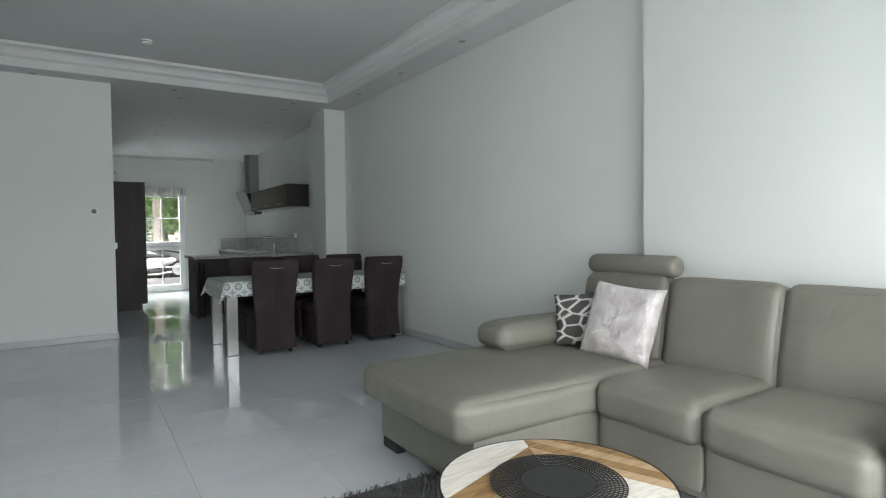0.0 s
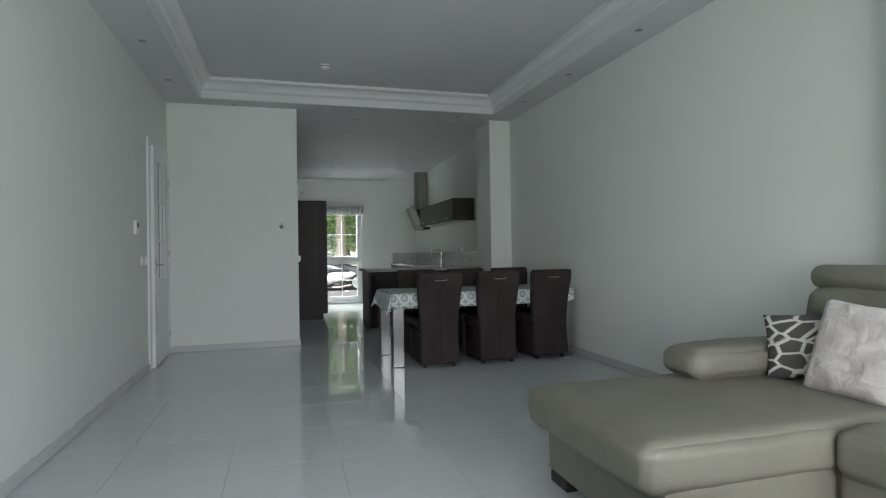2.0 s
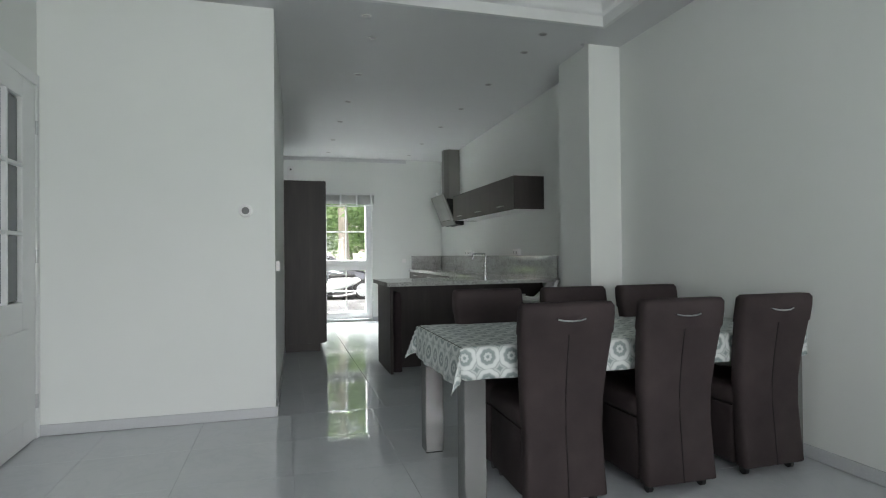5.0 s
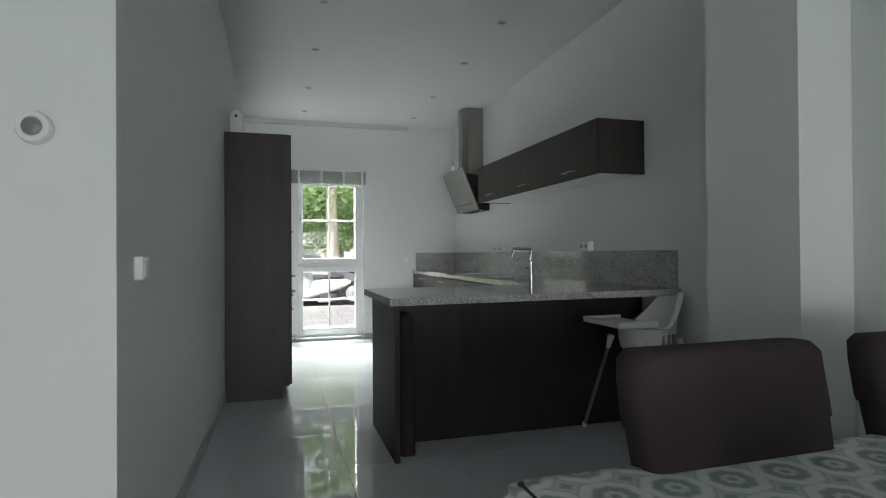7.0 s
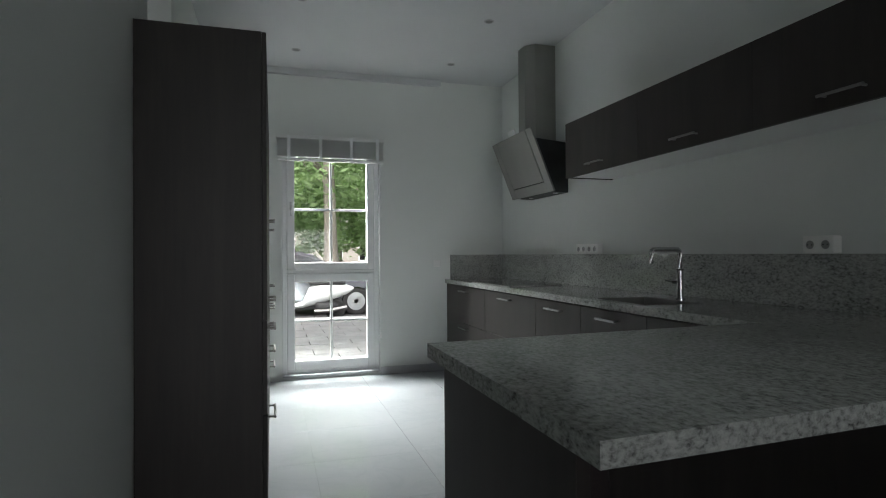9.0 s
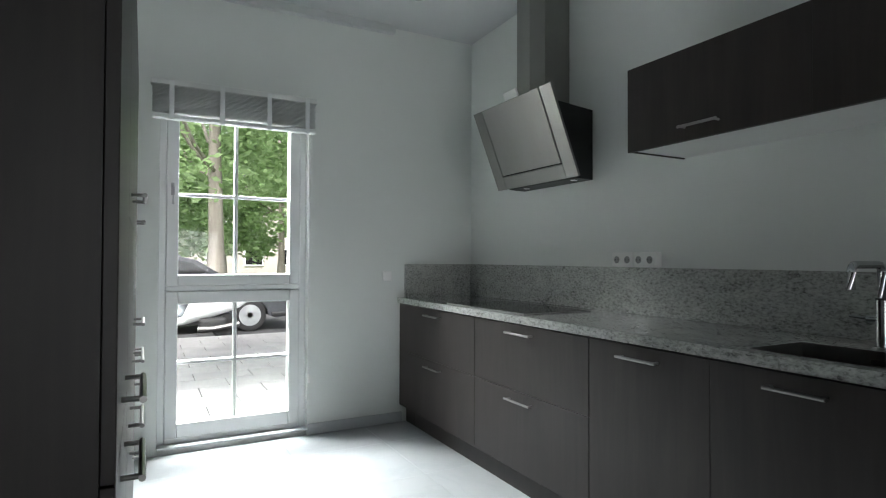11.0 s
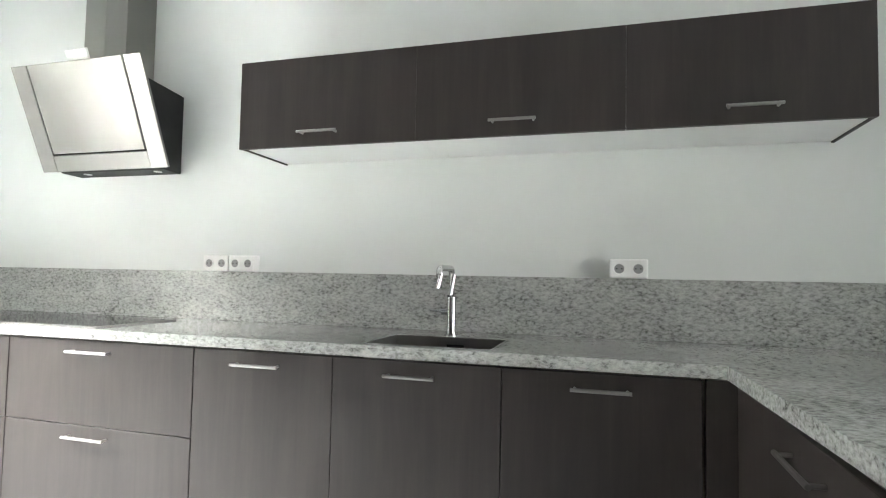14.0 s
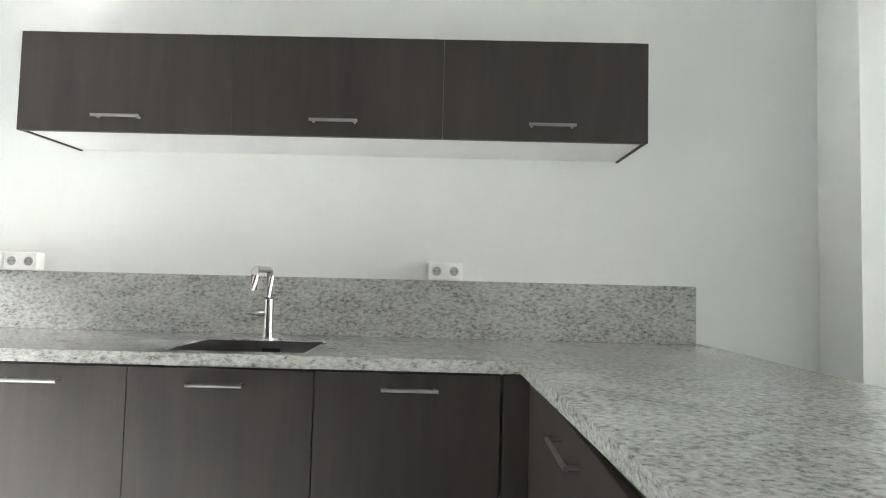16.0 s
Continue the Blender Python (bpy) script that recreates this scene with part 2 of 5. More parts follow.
def cushion(bm, x0, x1, y0, y1, z0, z1, r=0.05, puff=0.0, cuts=10, power=2.0):
    """A soft box: rounded edges, faces swelling by puff."""
    c = Vector(((x0 + x1) / 2, (y0 + y1) / 2, (z0 + z1) / 2))
    h = Vector(((x1 - x0) / 2, (y1 - y0) / 2, (z1 - z0) / 2))
    tmp = bmesh.new()
    bmesh.ops.create_cube(tmp, size=2.0)
    bmesh.ops.subdivide_edges(tmp, edges=tmp.edges, cuts=cuts, use_grid_fill=True)
    for v in tmp.verts:
        u = v.co.copy()
        # spread the rows towards the edges, so that the rounding is smooth
        u = Vector([math.copysign(1 - (1 - abs(a)) ** 1.6, a) for a in u])
        p = Vector((u.x * h.x, u.y * h.y, u.z * h.z))
        inner = Vector([max(-h[k] + r, min(h[k] - r, p[k])) for k in range(3)])
        d = p - inner
        if d.length > 1e-9:
            p = inner + d.normalized() * r * min(1.0, max(abs(a) for a in d) / r)
        f = [max(0.0, 1 - abs(a) ** power) for a in u]
        p.x += math.copysign(puff * f[1] * f[2], u.x) * (abs(u.x) > 0.6)
        p.y += math.copysign(puff * f[0] * f[2], u.y) * (abs(u.y) > 0.6)
        p.z += math.copysign(puff * f[0] * f[1], u.z) * (abs(u.z) > 0.6)
        v.co = c + p
    me = bpy.data.meshes.new("tmp")
    tmp.to_mesh(me)
    tmp.free()
    bm.from_mesh(me)
    bpy.data.meshes.remove(me)
    return bm


def mesh_of(bm, name, mat, smooth=False, angle=40):
    me = bpy.data.meshes.new(name)
    bmesh.ops.recalc_face_normals(bm, faces=bm.faces)
    bm.to_mesh(me)
    bm.free()
    me.materials.append(mat)
    if smooth:
        me.shade_smooth()
        me.set_sharp_from_angle(angle=radians(angle))
    return me


def solid(name, bm, mat, label="", category="", kind="", group="", smooth=False, angle=40):
    return tagged(new(name, mesh_of(bm, name, mat, smooth, angle)), label, category, group, kind)


def part(name, bm, mat, parent, label="", smooth=False, angle=40):
    ob = new(name, mesh_of(bm, name, mat, smooth, angle))
    ob.parent = parent
    ob.matrix_parent_inverse = parent.matrix_world.inverted() if parent.type != "EMPTY" or parent.matrix_basis != Matrix.Identity(4) else Matrix.Identity(4)
    if label:
        ob["label"] = label
    return ob


def thing(name, label, category, group="", kind="", at=(0, 0, 0)):
    e = new(name)
    e.empty_display_size = 0.1
    e.location = at
    bpy.context.view_layer.update()
    return tagged(e, label, category, group, kind)


def B(*a, **k):
    return box(bmesh.new(), *a, **k)


# ---- the rooms ----
ZC = 3.03          # soffit of the living room and ceiling of the kitchen
ZR = 3.25          # raised ceiling of the living room
XL, XR = -4.43, 0.06
XK = -2.905         # side wall of the kitchen
YP = -5.81         # partition wall towards the living room
YB = -14.6         # garden wall behind the start
T = 0.12
setting = dict(kind="structure")


def wall(name, *boxes):
    bm = bmesh.new()
    for b in boxes:
        box(bm, *b)
    return solid(name, bm, wall_paint, "smooth white painted plaster wall", "wall", **setting)


wall("wall_east", (0.0, 0.3, -5.202, 0.3, -0.1, 3.5), (XR, 0.3, YB - 0.3, -5.762, -0.1, 3.5))
wall("wall_stub", (-0.25, 0.3, -5.76, -5.204, -0.1, 3.5))
wall("chimney_breast", (-0.06, XR - 0.002, YB, -11.10, 0.0, ZC))
wall("wall_west", (XL - 0.25, XL, YB - 0.3, -6.84, -0.1, 3.5), (XL - 0.25, XL, -6.84, -5.86, 2.36, 3.5), (XL - 0.25, XL, -5.86, YP, -0.1, 3.5), (XL - 0.25, XL - 0.2, -6.84, -5.86, -0.1, 2.36))
wall("wall_partition", (XL - 0.25, XK, YP, YP + T, -0.1, 3.5))
solid("wall_kitchen_side", prism(bmesh.new(), [(XK - T, YP + T + 0.001), (XK, YP + T + 0.001), (-2.842, -2.98), (-2.842, 0.0), (XK - T, 0.0)], "z", -0.1, 3.5), wall_paint, "smooth white painted plaster wall", "wall", **setting)
WX0, WX1, WZ1 = -2.222, -1.302, 2.24
wall("wall_street", (XK - T, WX0, 0.0, 0.3, -0.1, 3.5), (WX1, 0.0, 0.0, 0.3, -0.1, 3.5), (WX0, WX1, 0.0, 0.3, WZ1, 3.5), (WX0, WX1, 0.02, 0.3, -0.15, 0.03))
wall("wall_garden", (XL, -3.9, YB - 0.3, YB, -0.1, 3.5), (-0.3, XR, YB - 0.3, YB, -0.1, 3.5), (-3.9, -0.3, YB - 0.3, YB, 2.1, 3.5), (-3.9, -0.3, YB - 0.3, YB, -0.1, 0.1))
def kitchen_z(y):
    """Height of the kitchen ceiling, which falls a little towards the street."""
    return ZC - 0.11 * max(0.0, y - YP - T) / (-YP - T)


solid("ceiling_kitchen", prism(bmesh.new(), [(YP + T, ZC), (YP + T, ZC + 0.2), (0.0, ZC + 0.2), (0.0, kitchen_z(0.0))], "x", XK, 0.0), shaded_ceiling_paint, "flat white painted kitchen ceiling", "ceiling", **setting)
# dropped border round the raised middle of the living room ceiling
CX0, CX1, CY0, CY1 = -4.03, -0.31, -14.15, -6.12
bm = bmesh.new()
box(bm, XL, CX0, YB, YP, ZC, 3.45)
box(bm, CX1, XR, YB, -5.762, ZC, 3.45)
box(bm, XK, CX1, CY1, YP + T, ZC, 3.45)
box(bm, CX0, XK, CY1, YP, ZC, 3.45)
box(bm, CX0, CX1, YB, CY0, ZC, 3.45)
solid("ceiling_border", bm, shaded_ceiling_paint, "white dropped ceiling border with round spots", "ceiling", **setting)
solid("ceiling", B(CX0, CX1, CY0, CY1, ZR, ZR + 0.15), shaded_ceiling_paint, "raised white painted living room ceiling", "ceiling", **setting)


def cornice(name, prof, x0, x1, y0, y1, inward=1):
    """A moulding of (out, z) profile mitred round the rectangle."""
    bm = bmesh.new()
    rings = []
    for o, z in prof:
        rings.append([bm.verts.new(p) for p in ((x0 + o, y0 + o, z), (x1 - o, y0 + o, z), (x1 - o, y1 - o, z), (x0 + o, y1 - o, z))])
    for a, b in zip(rings, rings[1:] + rings[:1]):
        for k in range(4):
            bm.faces.new((a[k], a[(k + 1) % 4], b[(k + 1) % 4], b[k]))
    return solid(name, bm, trim_paint, "white moulded plaster cornice", "cornice", smooth=True, angle=50, **setting)


cornice("trim_cornice", [(0.0, ZC - 0.012), (0.035, ZC - 0.012), (0.035, ZC + 0.075), (0.05, ZC + 0.085), (0.055, ZC + 0.11), (0.075, ZC + 0.145), (0.11, ZC + 0.175), (0.145, ZC + 0.185), (0.15, ZR - 0.002), (0.0, ZR - 0.002)], CX0, CX1, CY0, CY1)
bm = bmesh.new()
for x0, x1, y0, y1 in ((XL, XL + 0.014, YB, -6.91), (XL, XK, YP - 0.014, YP), (XR - 0.014, XR, -11.10, -5.775), (-0.074, -0.06, YB, -11.10), (-0.264, XR, -5.774, -5.76), (-0.264, -0.25, -5.76, -5.21), (-1.30, -0.6, -0.014, 0.0)):
    box(bm, x0, x1, y0, y1, 0.002, 0.075, 0.003, 1)
prism(bm, [(XK, YP), (XK + 0.014, YP), (-2.83, -2.985), (-2.842, -2.985)], "z", 0.002, 0.075)
skirting_tile = mottled("skirting_tile", (0.53, 0.55, 0.565), (0.60, 0.615, 0.63), 1.8, 120, (0.2, 0.32), 0.02)
solid("baseboard", bm, skirting_tile, "low pale grey tiled skirting", "skirting", **setting)
solid("bulkhead", B(XK, -0.68, -0.05, 0.0, 2.865, ZC), shaded_ceiling_paint, "white plastered bulkhead above the window", "bulkhead", **setting)

# unseen block added above the rooms, so that the pavement lies in shade
solid("shade_block", B(XL - 0.25, 0.3, YB - 0.3, 0.3, 3.501, 9.2), brick_far, "unseen brick block on the house, added to shade the pavement", "facade", **setting)
solid("floor", B(XL - 0.1, 0.1, YB, 0.02, -0.12, -0.006), grout, "light grey grout bed under the polished tiles", "floor", **setting)

# ---- inner door, window, blind ----
bm = bmesh.new()
for y0, y1, z0, z1 in ((-6.90, -6.81, 0.0, 2.335), (-5.865, -5.815, 0.0, 2.335), (-6.90, -5.815, 2.335, 2.41)):
    box(bm, XL - 0.06, XL + 0.018, y0, y1, z0, z1, 0.004, 1)
solid("door_frame", bm, lacquer, "white lacquered inner door frame", "door frame", **setting)
DY0, DY1 = -6.80, -5.87
door = thing("door_1", "white panel door with six glass panes, standing ajar", "door", kind="structure", at=(XL + 0.012, DY1, 0))
bm = bmesh.new()
dx0, dx1 = XL - 0.03, XL + 0.012
gy0, gy1, gz0, gz1 = -6.55, -6.08, 0.915, 2.195
box(bm, dx0, dx1, DY0, gy0, 0.008, 2.33, 0.003, 1)
box(bm, dx0, dx1, gy1, DY1, 0.008, 2.33, 0.003, 1)
box(bm, dx0, dx1, gy0, gy1, 0.008, gz0, 0.003, 1)
box(bm, dx0, dx1, gy0, gy1, gz1, 2.33, 0.003, 1)
part("door_leaf", bm, lacquer, door)
bm = bmesh.new()
box(bm, dx1 + 0.001, dx1 + 0.009, DY0 + 0.14, DY1 - 0.14, 0.17, 0.74, 0.006, 2)
part("door_panel", bm, lacquer, door)
ym = (gy0 + gy1) / 2
for a, b in ((gy0, ym), (ym, gy1)):
    for k in range(3):
        z0, z1 = gz0 + (gz1 - gz0) * k / 3, gz0 + (gz1 - gz0) * (k + 1) / 3
        pane = part("pane", B(dx0 + 0.012, dx0 + 0.018, a + 0.012, b - 0.012, z0 + 0.012, z1 - 0.012), bpy.data.materials.get("frosted_glass") or mottled("frosted_glass", (0.10, 0.115, 0.12), (0.14, 0.155, 0.16), 3, 90, (0.12, 0.2), 0.02), door, "dim clear glass pane")
bm = bmesh.new()
box(bm, dx0 + 0.004, dx1 + 0.004, ym - 0.012, ym + 0.012, gz0, gz1, 0.003, 1)
part("glazing_bar", bm, lacquer, door)
for k in (1, 2):
    z = gz0 + (gz1 - gz0) * k / 3
    part("glazing_bar", B(dx0 + 0.002, dx1 + 0.002, gy0, gy1, z - 0.012, z + 0.012, bevel=0.003, segments=1), lacquer, door)
bm = bmesh.new()
box(bm, dx1, dx1 + 0.008, DY0 + 0.045, DY0 + 0.075, 0.98, 1.14, 0.003, 1)
tube(bm, [(dx1, DY0 + 0.06, 1.08), (dx1 + 0.045, DY0 + 0.06, 1.08), (dx1 + 0.055, DY0 + 0.075, 1.08), (dx1 + 0.055, DY0 + 0.18, 1.075)], 0.009, 10)
part("door_handle", bm, chrome, door, "chrome lever door handle", smooth=True)
for z in (0.25, 1.2, 2.05):
    part("hinge", cyl(bmesh.new(), (dx1 + 0.006, DY1 + 0.004, z - 0.045), (dx1 + 0.006, DY1 + 0.004, z + 0.045), 0.009, n=10), aluminium, door, "steel door hinge", smooth=True)

door.rotation_euler = (0, 0, radians(2.2))

glass_mat = bpy.data.materials.new("window_glass")
glass_mat.use_nodes = True
gn = glass_mat.node_tree
gn.nodes.remove(gn.nodes["Principled BSDF"])
g_mix = gn.nodes.new("ShaderNodeMixShader")
g_tr = gn.nodes.new("ShaderNodeBsdfTransparent")
g_gl = add(gn, "ShaderNodeBsdfGlossy", Roughness=0.01)
g_fr = add(gn, "ShaderNodeFresnel", IOR=1.28)
gn.links.new(g_fr.outputs[0], g_mix.inputs[0])
gn.links.new(g_tr.outputs[0], g_mix.inputs[1])
gn.links.new(g_gl.outputs[0], g_mix.inputs[2])
gn.links.new(g_mix.outputs[0], gn.nodes["Material Output"].inputs["Surface"])


def pane_of(name, bm, parent):
    ob = part(name, bm, glass_mat, parent)
    ob.visible_shadow = False
    return ob


win = thing("window_1", "tall white wooden window with glazing bars and two sashes", "window", kind="structure", at=(-1.8, 0.12, 0.03))
FY0, FY1 = 0.09, 0.17
bm = bmesh.new()
box(bm, WX0, -2.18, FY0 - 0.02, FY1, 0.03, WZ1, 0.004, 1)
box(bm, -1.345, WX1, FY0 - 0.02, FY1, 0.03, WZ1, 0.004, 1)
box(bm, -2.18, -1.345, FY0 - 0.02, FY1, 2.195, WZ1, 0.004, 1)
box(bm, -2.18, -1.345, FY0 - 0.02, FY1, 0.03, 0.075, 0.004, 1)
box(bm, -2.18, -1.345, FY0 - 0.02, FY1, 0.995, 1.03, 0.004, 1)
part("window_frame", bm, lacquer, win)
GX0, GX1 = -2.108, -1.415
for z0, z1, g0, g1, y in ((1.031, 2.194, 1.10, 2.12, FY0 - 0.03), (0.076, 0.994, 0.165, 0.915, FY0 - 0.03)):
    bm = bmesh.new()
    box(bm, -2.179, GX0, y, FY1 - 0.02, z0, z1, 0.006, 2)
    box(bm, GX1, -1.346, y, FY1 - 0.02, z0, z1, 0.006, 2)
    box(bm, GX0, GX1, y, FY1 - 0.02, z0, g0, 0.006, 2)
    box(bm, GX0, GX1, y, FY1 - 0.02, g1, z1, 0.006, 2)
    part("sash", bm, lacquer, win)
    xm, zm = (GX0 + GX1) / 2, (g0 + g1) / 2
    bm = bmesh.new()
    box(bm, xm - 0.011, xm + 0.011, FY0, FY0 + 0.05, g0 - 0.01, g1 + 0.01, 0.003, 1)
    part("glazing_bar", bm, lacquer, win)
    part("glazing_bar", B(GX0 - 0.01, GX1 + 0.01, FY0 + 0.002, FY0 + 0.048, zm - 0.011, zm + 0.011, bevel=0.003, segments=1), lacquer, win)
    pane_of("pane", B(GX0 - 0.005, GX1 + 0.005, FY0 + 0.022, FY0 + 0.028, g0 - 0.005, g1 + 0.005), win)
bm = bmesh.new()
box(bm, -2.153, -2.133, FY0 - 0.038, FY0 - 0.030, 1.60, 1.68, 0.003, 1)
tube(bm, [(-2.143, FY0 - 0.03, 1.66), (-2.143, FY0 - 0.07, 1.66), (-2.143, FY0 - 0.075, 1.645), (-2.143, FY0 - 0.072, 1.54)], 0.008, 8)
part("window_handle", bm, aluminium, win, "silver window handle", smooth=True)
solid("window_board", B(WX0, WX1, -0.004, FY0 - 0.022, 0.03, 0.045, bevel=0.004, segments=1), grout, "grey stone threshold under the window", "threshold", **setting)
solid("garden_glazing", B(-3.9, -0.3, YB - 0.16, YB - 0.155, 0.1, 2.1), glass_mat, "wide clear glass of the garden window", "window", **setting).visible_shadow = False

blind = thing("venetian_blind", "white wooden venetian blind pulled up above the window", "blind", at=(-1.765, -0.03, 2.295))
BX0, BX1 = -2.275, -1.26
slat_mat = mottled("pale_grey_slats", (0.70, 0.71, 0.70), (0.77, 0.78, 0.77), 5, 140, (0.45, 0.6), 0.03)
part("headrail", B(BX0, BX1, -0.058, -0.004, 2.26, 2.297, bevel=0.003, segments=1), slat_mat, blind)
slat_me = mesh_of(B(BX0 + 0.01, BX1 - 0.01, -0.056, -0.006, -0.0015, 0.0015, bevel=0.001, segments=1), "slat", slat_mat)
for k in range(20):
    ob = new("slat", slat_me)
    ob.parent = blind
    ob.matrix_parent_inverse = blind.matrix_world.inverted()
    ob.matrix_basis = pose(0.0015 * math.sin(k * 2.1), 0.002 * math.sin(k * 1.3), 2.10 + k * 0.0082, 0, 0, 0.08 * math.sin(k))
part("bottom_rail", B(BX0 + 0.008, BX1 - 0.008, -0.06, -0.004, 2.057, 2.08, bevel=0.004, segments=1), slat_mat, blind)
for x in (-2.16, -1.87, -1.58, -1.33):
    part("ladder_tape", B(x - 0.014, x + 0.014, -0.064, -0.0605, 2.05, 2.29), lacquer, blind, "white ladder tape")
part("pull_cord", tube(bmesh.new(), [(-1.30, -0.05, 2.065), (-1.302, -0.03, 1.6), (-1.298, -0.025, 1.0), (-1.30, -0.025, 0.42)], 0.0025, 6), trim_paint, blind)
part("cord_cleat", cyl(bmesh.new(), (-1.30, -0.025, 0.36), (-1.30, -0.025, 0.42), 0.011, 0.006, 8), plastic_white, blind)

# ---- kitchen: base units, worktop, splashback ----
WT0, WT1 = 0.88, 0.92
FX = -0.60         # front of the carcasses
DX = -0.62         # face of the doors
PZ = 0.13          # top of the plinth


def bar_handle(parent, a, b, out, r=0.006):
    """A square-ended steel bar on two posts, from a to b, standing out by the vector out."""
    a, b, out = Vector(a), Vector(b), Vector(out)
    d = (b - a).normalized()
    bm = bmesh.new()
    tube(bm, [a + out, b + out], r, 8)
    for q in (a + d * 0.012, b - d * 0.012):
        tube(bm, [q, q + out], r * 0.85, 8)
    return part("handle", bm, steel, parent, "brushed steel bar handle", smooth=True)


def front(parent, name, y0, y1, z0, z1, hy0, hy1, hz):
    p = part(name, B(DX, FX - 0.001, y0 + (0.0006 if y0 == -2.60 else 0.0015), y1 - (0.0006 if y1 == -2.60 else 0.0015), z0, z1, bevel=0.0015, segments=1), wood, parent)
    bar_handle(p, (DX, hy0, hz), (DX, hy1, hz), (-0.03, 0, 0))
    return p


def base_unit(y0, y1, fronts, label, sink=False):
    u = thing("base_cabinet", label, "kitchen cabinet", "base cabinets along the wall", at=(-0.3, (y0 + y1) / 2, 0))
    bm = bmesh.new()
    top = 0.70 if sink else WT0 - 0.002
    box(bm, FX, -0.02, y0 + 0.001, y0 + 0.018, PZ, WT0 - 0.002)
    box(bm, FX, -0.02, y1 - 0.018, y1 - 0.001, PZ, WT0 - 0.002)
    box(bm, FX, -0.02, y0 + 0.018, y1 - 0.018, PZ, PZ + 0.018)
    box(bm, -0.04, -0.02, y0 + 0.018, y1 - 0.018, PZ + 0.018, WT0 - 0.002)
    part("body", bm, wood, u)
    part("plinth", B(-0.56, -0.54, y0, y1, 0.0, PZ), wood, u)
    for name, z0, z1, h0, h1, hz in fronts:
        front(u, name, y0, y1, z0, z1, h0, h1, hz)
    return u


for y0, y1, c in ((-1.078, -0.15, -0.568), (-2.018, -1.078, -1.527)):
    base_unit(y0, y1, [("drawer", 0.534, 0.872, c - 0.105, c + 0.105, 0.828), ("drawer", PZ + 0.002, 0.530, c - 0.105, c + 0.105, 0.487)], "dark wood kitchen unit with two deep drawers")
solid("filler_strip", prism(bmesh.new(), [(DX + 0.004, PZ), (DX + 0.004, WT0 - 0.002), (-0.53, WT0 - 0.002), (-0.53, 0.0), (-0.56, 0.0), (-0.56, PZ)], "y", -0.148, -0.002), wood, "dark wood filler strip between unit and wall", "filler")
base_unit(-2.60, -2.018, [("door", PZ + 0.002, 0.872, -2.395, -2.20, 0.823)], "dark wood kitchen unit with one tall door")
base_unit(-3.198, -2.60, [("door", PZ + 0.002, 0.872, -2.98, -2.80, 0.822)], "dark wood kitchen unit below the sink", True)
base_unit(-3.792, -3.198, [("door", PZ + 0.002, 0.872, -3.595, -3.415, 0.822)], "dark wood kitchen unit beside the peninsula")

# peninsula
pen = thing("peninsula_cabinet", "dark wood peninsula unit with a deep end panel", "kitchen cabinet", at=(-1.2, -4.1, 0))
part("body", B(-1.80, -0.02, -4.32, -3.90, 0.0, WT0 - 0.002), wood, pen)
part("corner_post", B(DX, FX, -3.9, -3.80, PZ, WT0 - 0.006), wood, pen)
part("end_panel", B(-1.83, -1.801, -4.635, -3.885, 0.0, WT0 - 0.002, bevel=0.002, segments=1), wood, pen)
for x0, x1, h0, h1 in ((-1.798, -0.64, -1.322, -1.116),):
    p = part("door", B(x0, x1, -3.90, -3.88, 0.102, 0.872, bevel=0.0015, segments=1), wood, pen)
    bar_handle(p, (h0, -3.88, 0.815), (h1, -3.88, 0.815), (0, 0.03, 0))

# worktop: an L of granite with a hole for the sink
SX0, SX1, SY0, SY1 = -0.58, -0.265, -3.155, -2.70
worktop = thing("worktop", "polished grey speckled granite worktop with a peninsula", "worktop", at=(-0.4, -3.0, WT0))
bm = bmesh.new()
for x0, x1, y0, y1 in ((-0.635, -0.002, SY1, -0.002), (-0.635, SX0, SY0, SY1), (SX1, -0.002, SY0, SY1), (-0.635, -0.002, -3.852, SY0)):
    box(bm, x0, x1, y0, y1, WT0, WT1)
bmesh.ops.remove_doubles(bm, verts=bm.verts, dist=1e-5)
part("wall_slab", bm, granite, worktop)
part("peninsula_slab", prism(bmesh.new(), [(-1.887, -3.91), (-1.887, -4.80), (-0.002, -4.70), (-0.002, -3.8522), (-0.635, -3.8522)], "z", WT0, WT1), granite, worktop)
splash = thing("splashback", "polished grey granite splashback standing on the worktop", "splashback", at=(-0.012, -2.3, WT1))
for y0, y1 in ((-4.67, -2.952), (-2.9505, -0.022)):
    part("slab", B(-0.022, -0.002, y0, y1, WT1 + 0.0005, 1.165, bevel=0.0006, segments=1), granite, splash)
part("return_slab", B(-0.58, -0.023, -0.022, -0.002, WT1 + 0.0005, 1.165, bevel=0.0015, segments=1), granite, splash)
sink = thing("sink", "square brushed steel sink set into the granite", "sink", at=(-0.4, -2.95, 0.92))
bm = bmesh.new()
t0 = 0.74
box(bm, SX0, SX1, SY0, SY1, t0, t0 + 0.004)
box(bm, SX0 - 0.001, SX0 + 0.003, SY0, SY1, t0, WT1 + 0.001)
box(bm, SX1 - 0.003, SX1 + 0.001, SY0, SY1, t0, WT1 + 0.001)
box(bm, SX0, SX1, SY0 - 0.001, SY0 + 0.003, t0, WT1 + 0.001)
box(bm, SX0, SX1, SY1 - 0.003, SY1 + 0.001, t0, WT1 + 0.001)
part("basin", bm, steel, sink)
part("drain", lathe(bmesh.new(), [(0.045, 0), (0.043, 0.004), (0.03, 0.005), (0.0, 0.002)], (-0.40, -2.95, t0 + 0.004)), chrome, sink, smooth=True)
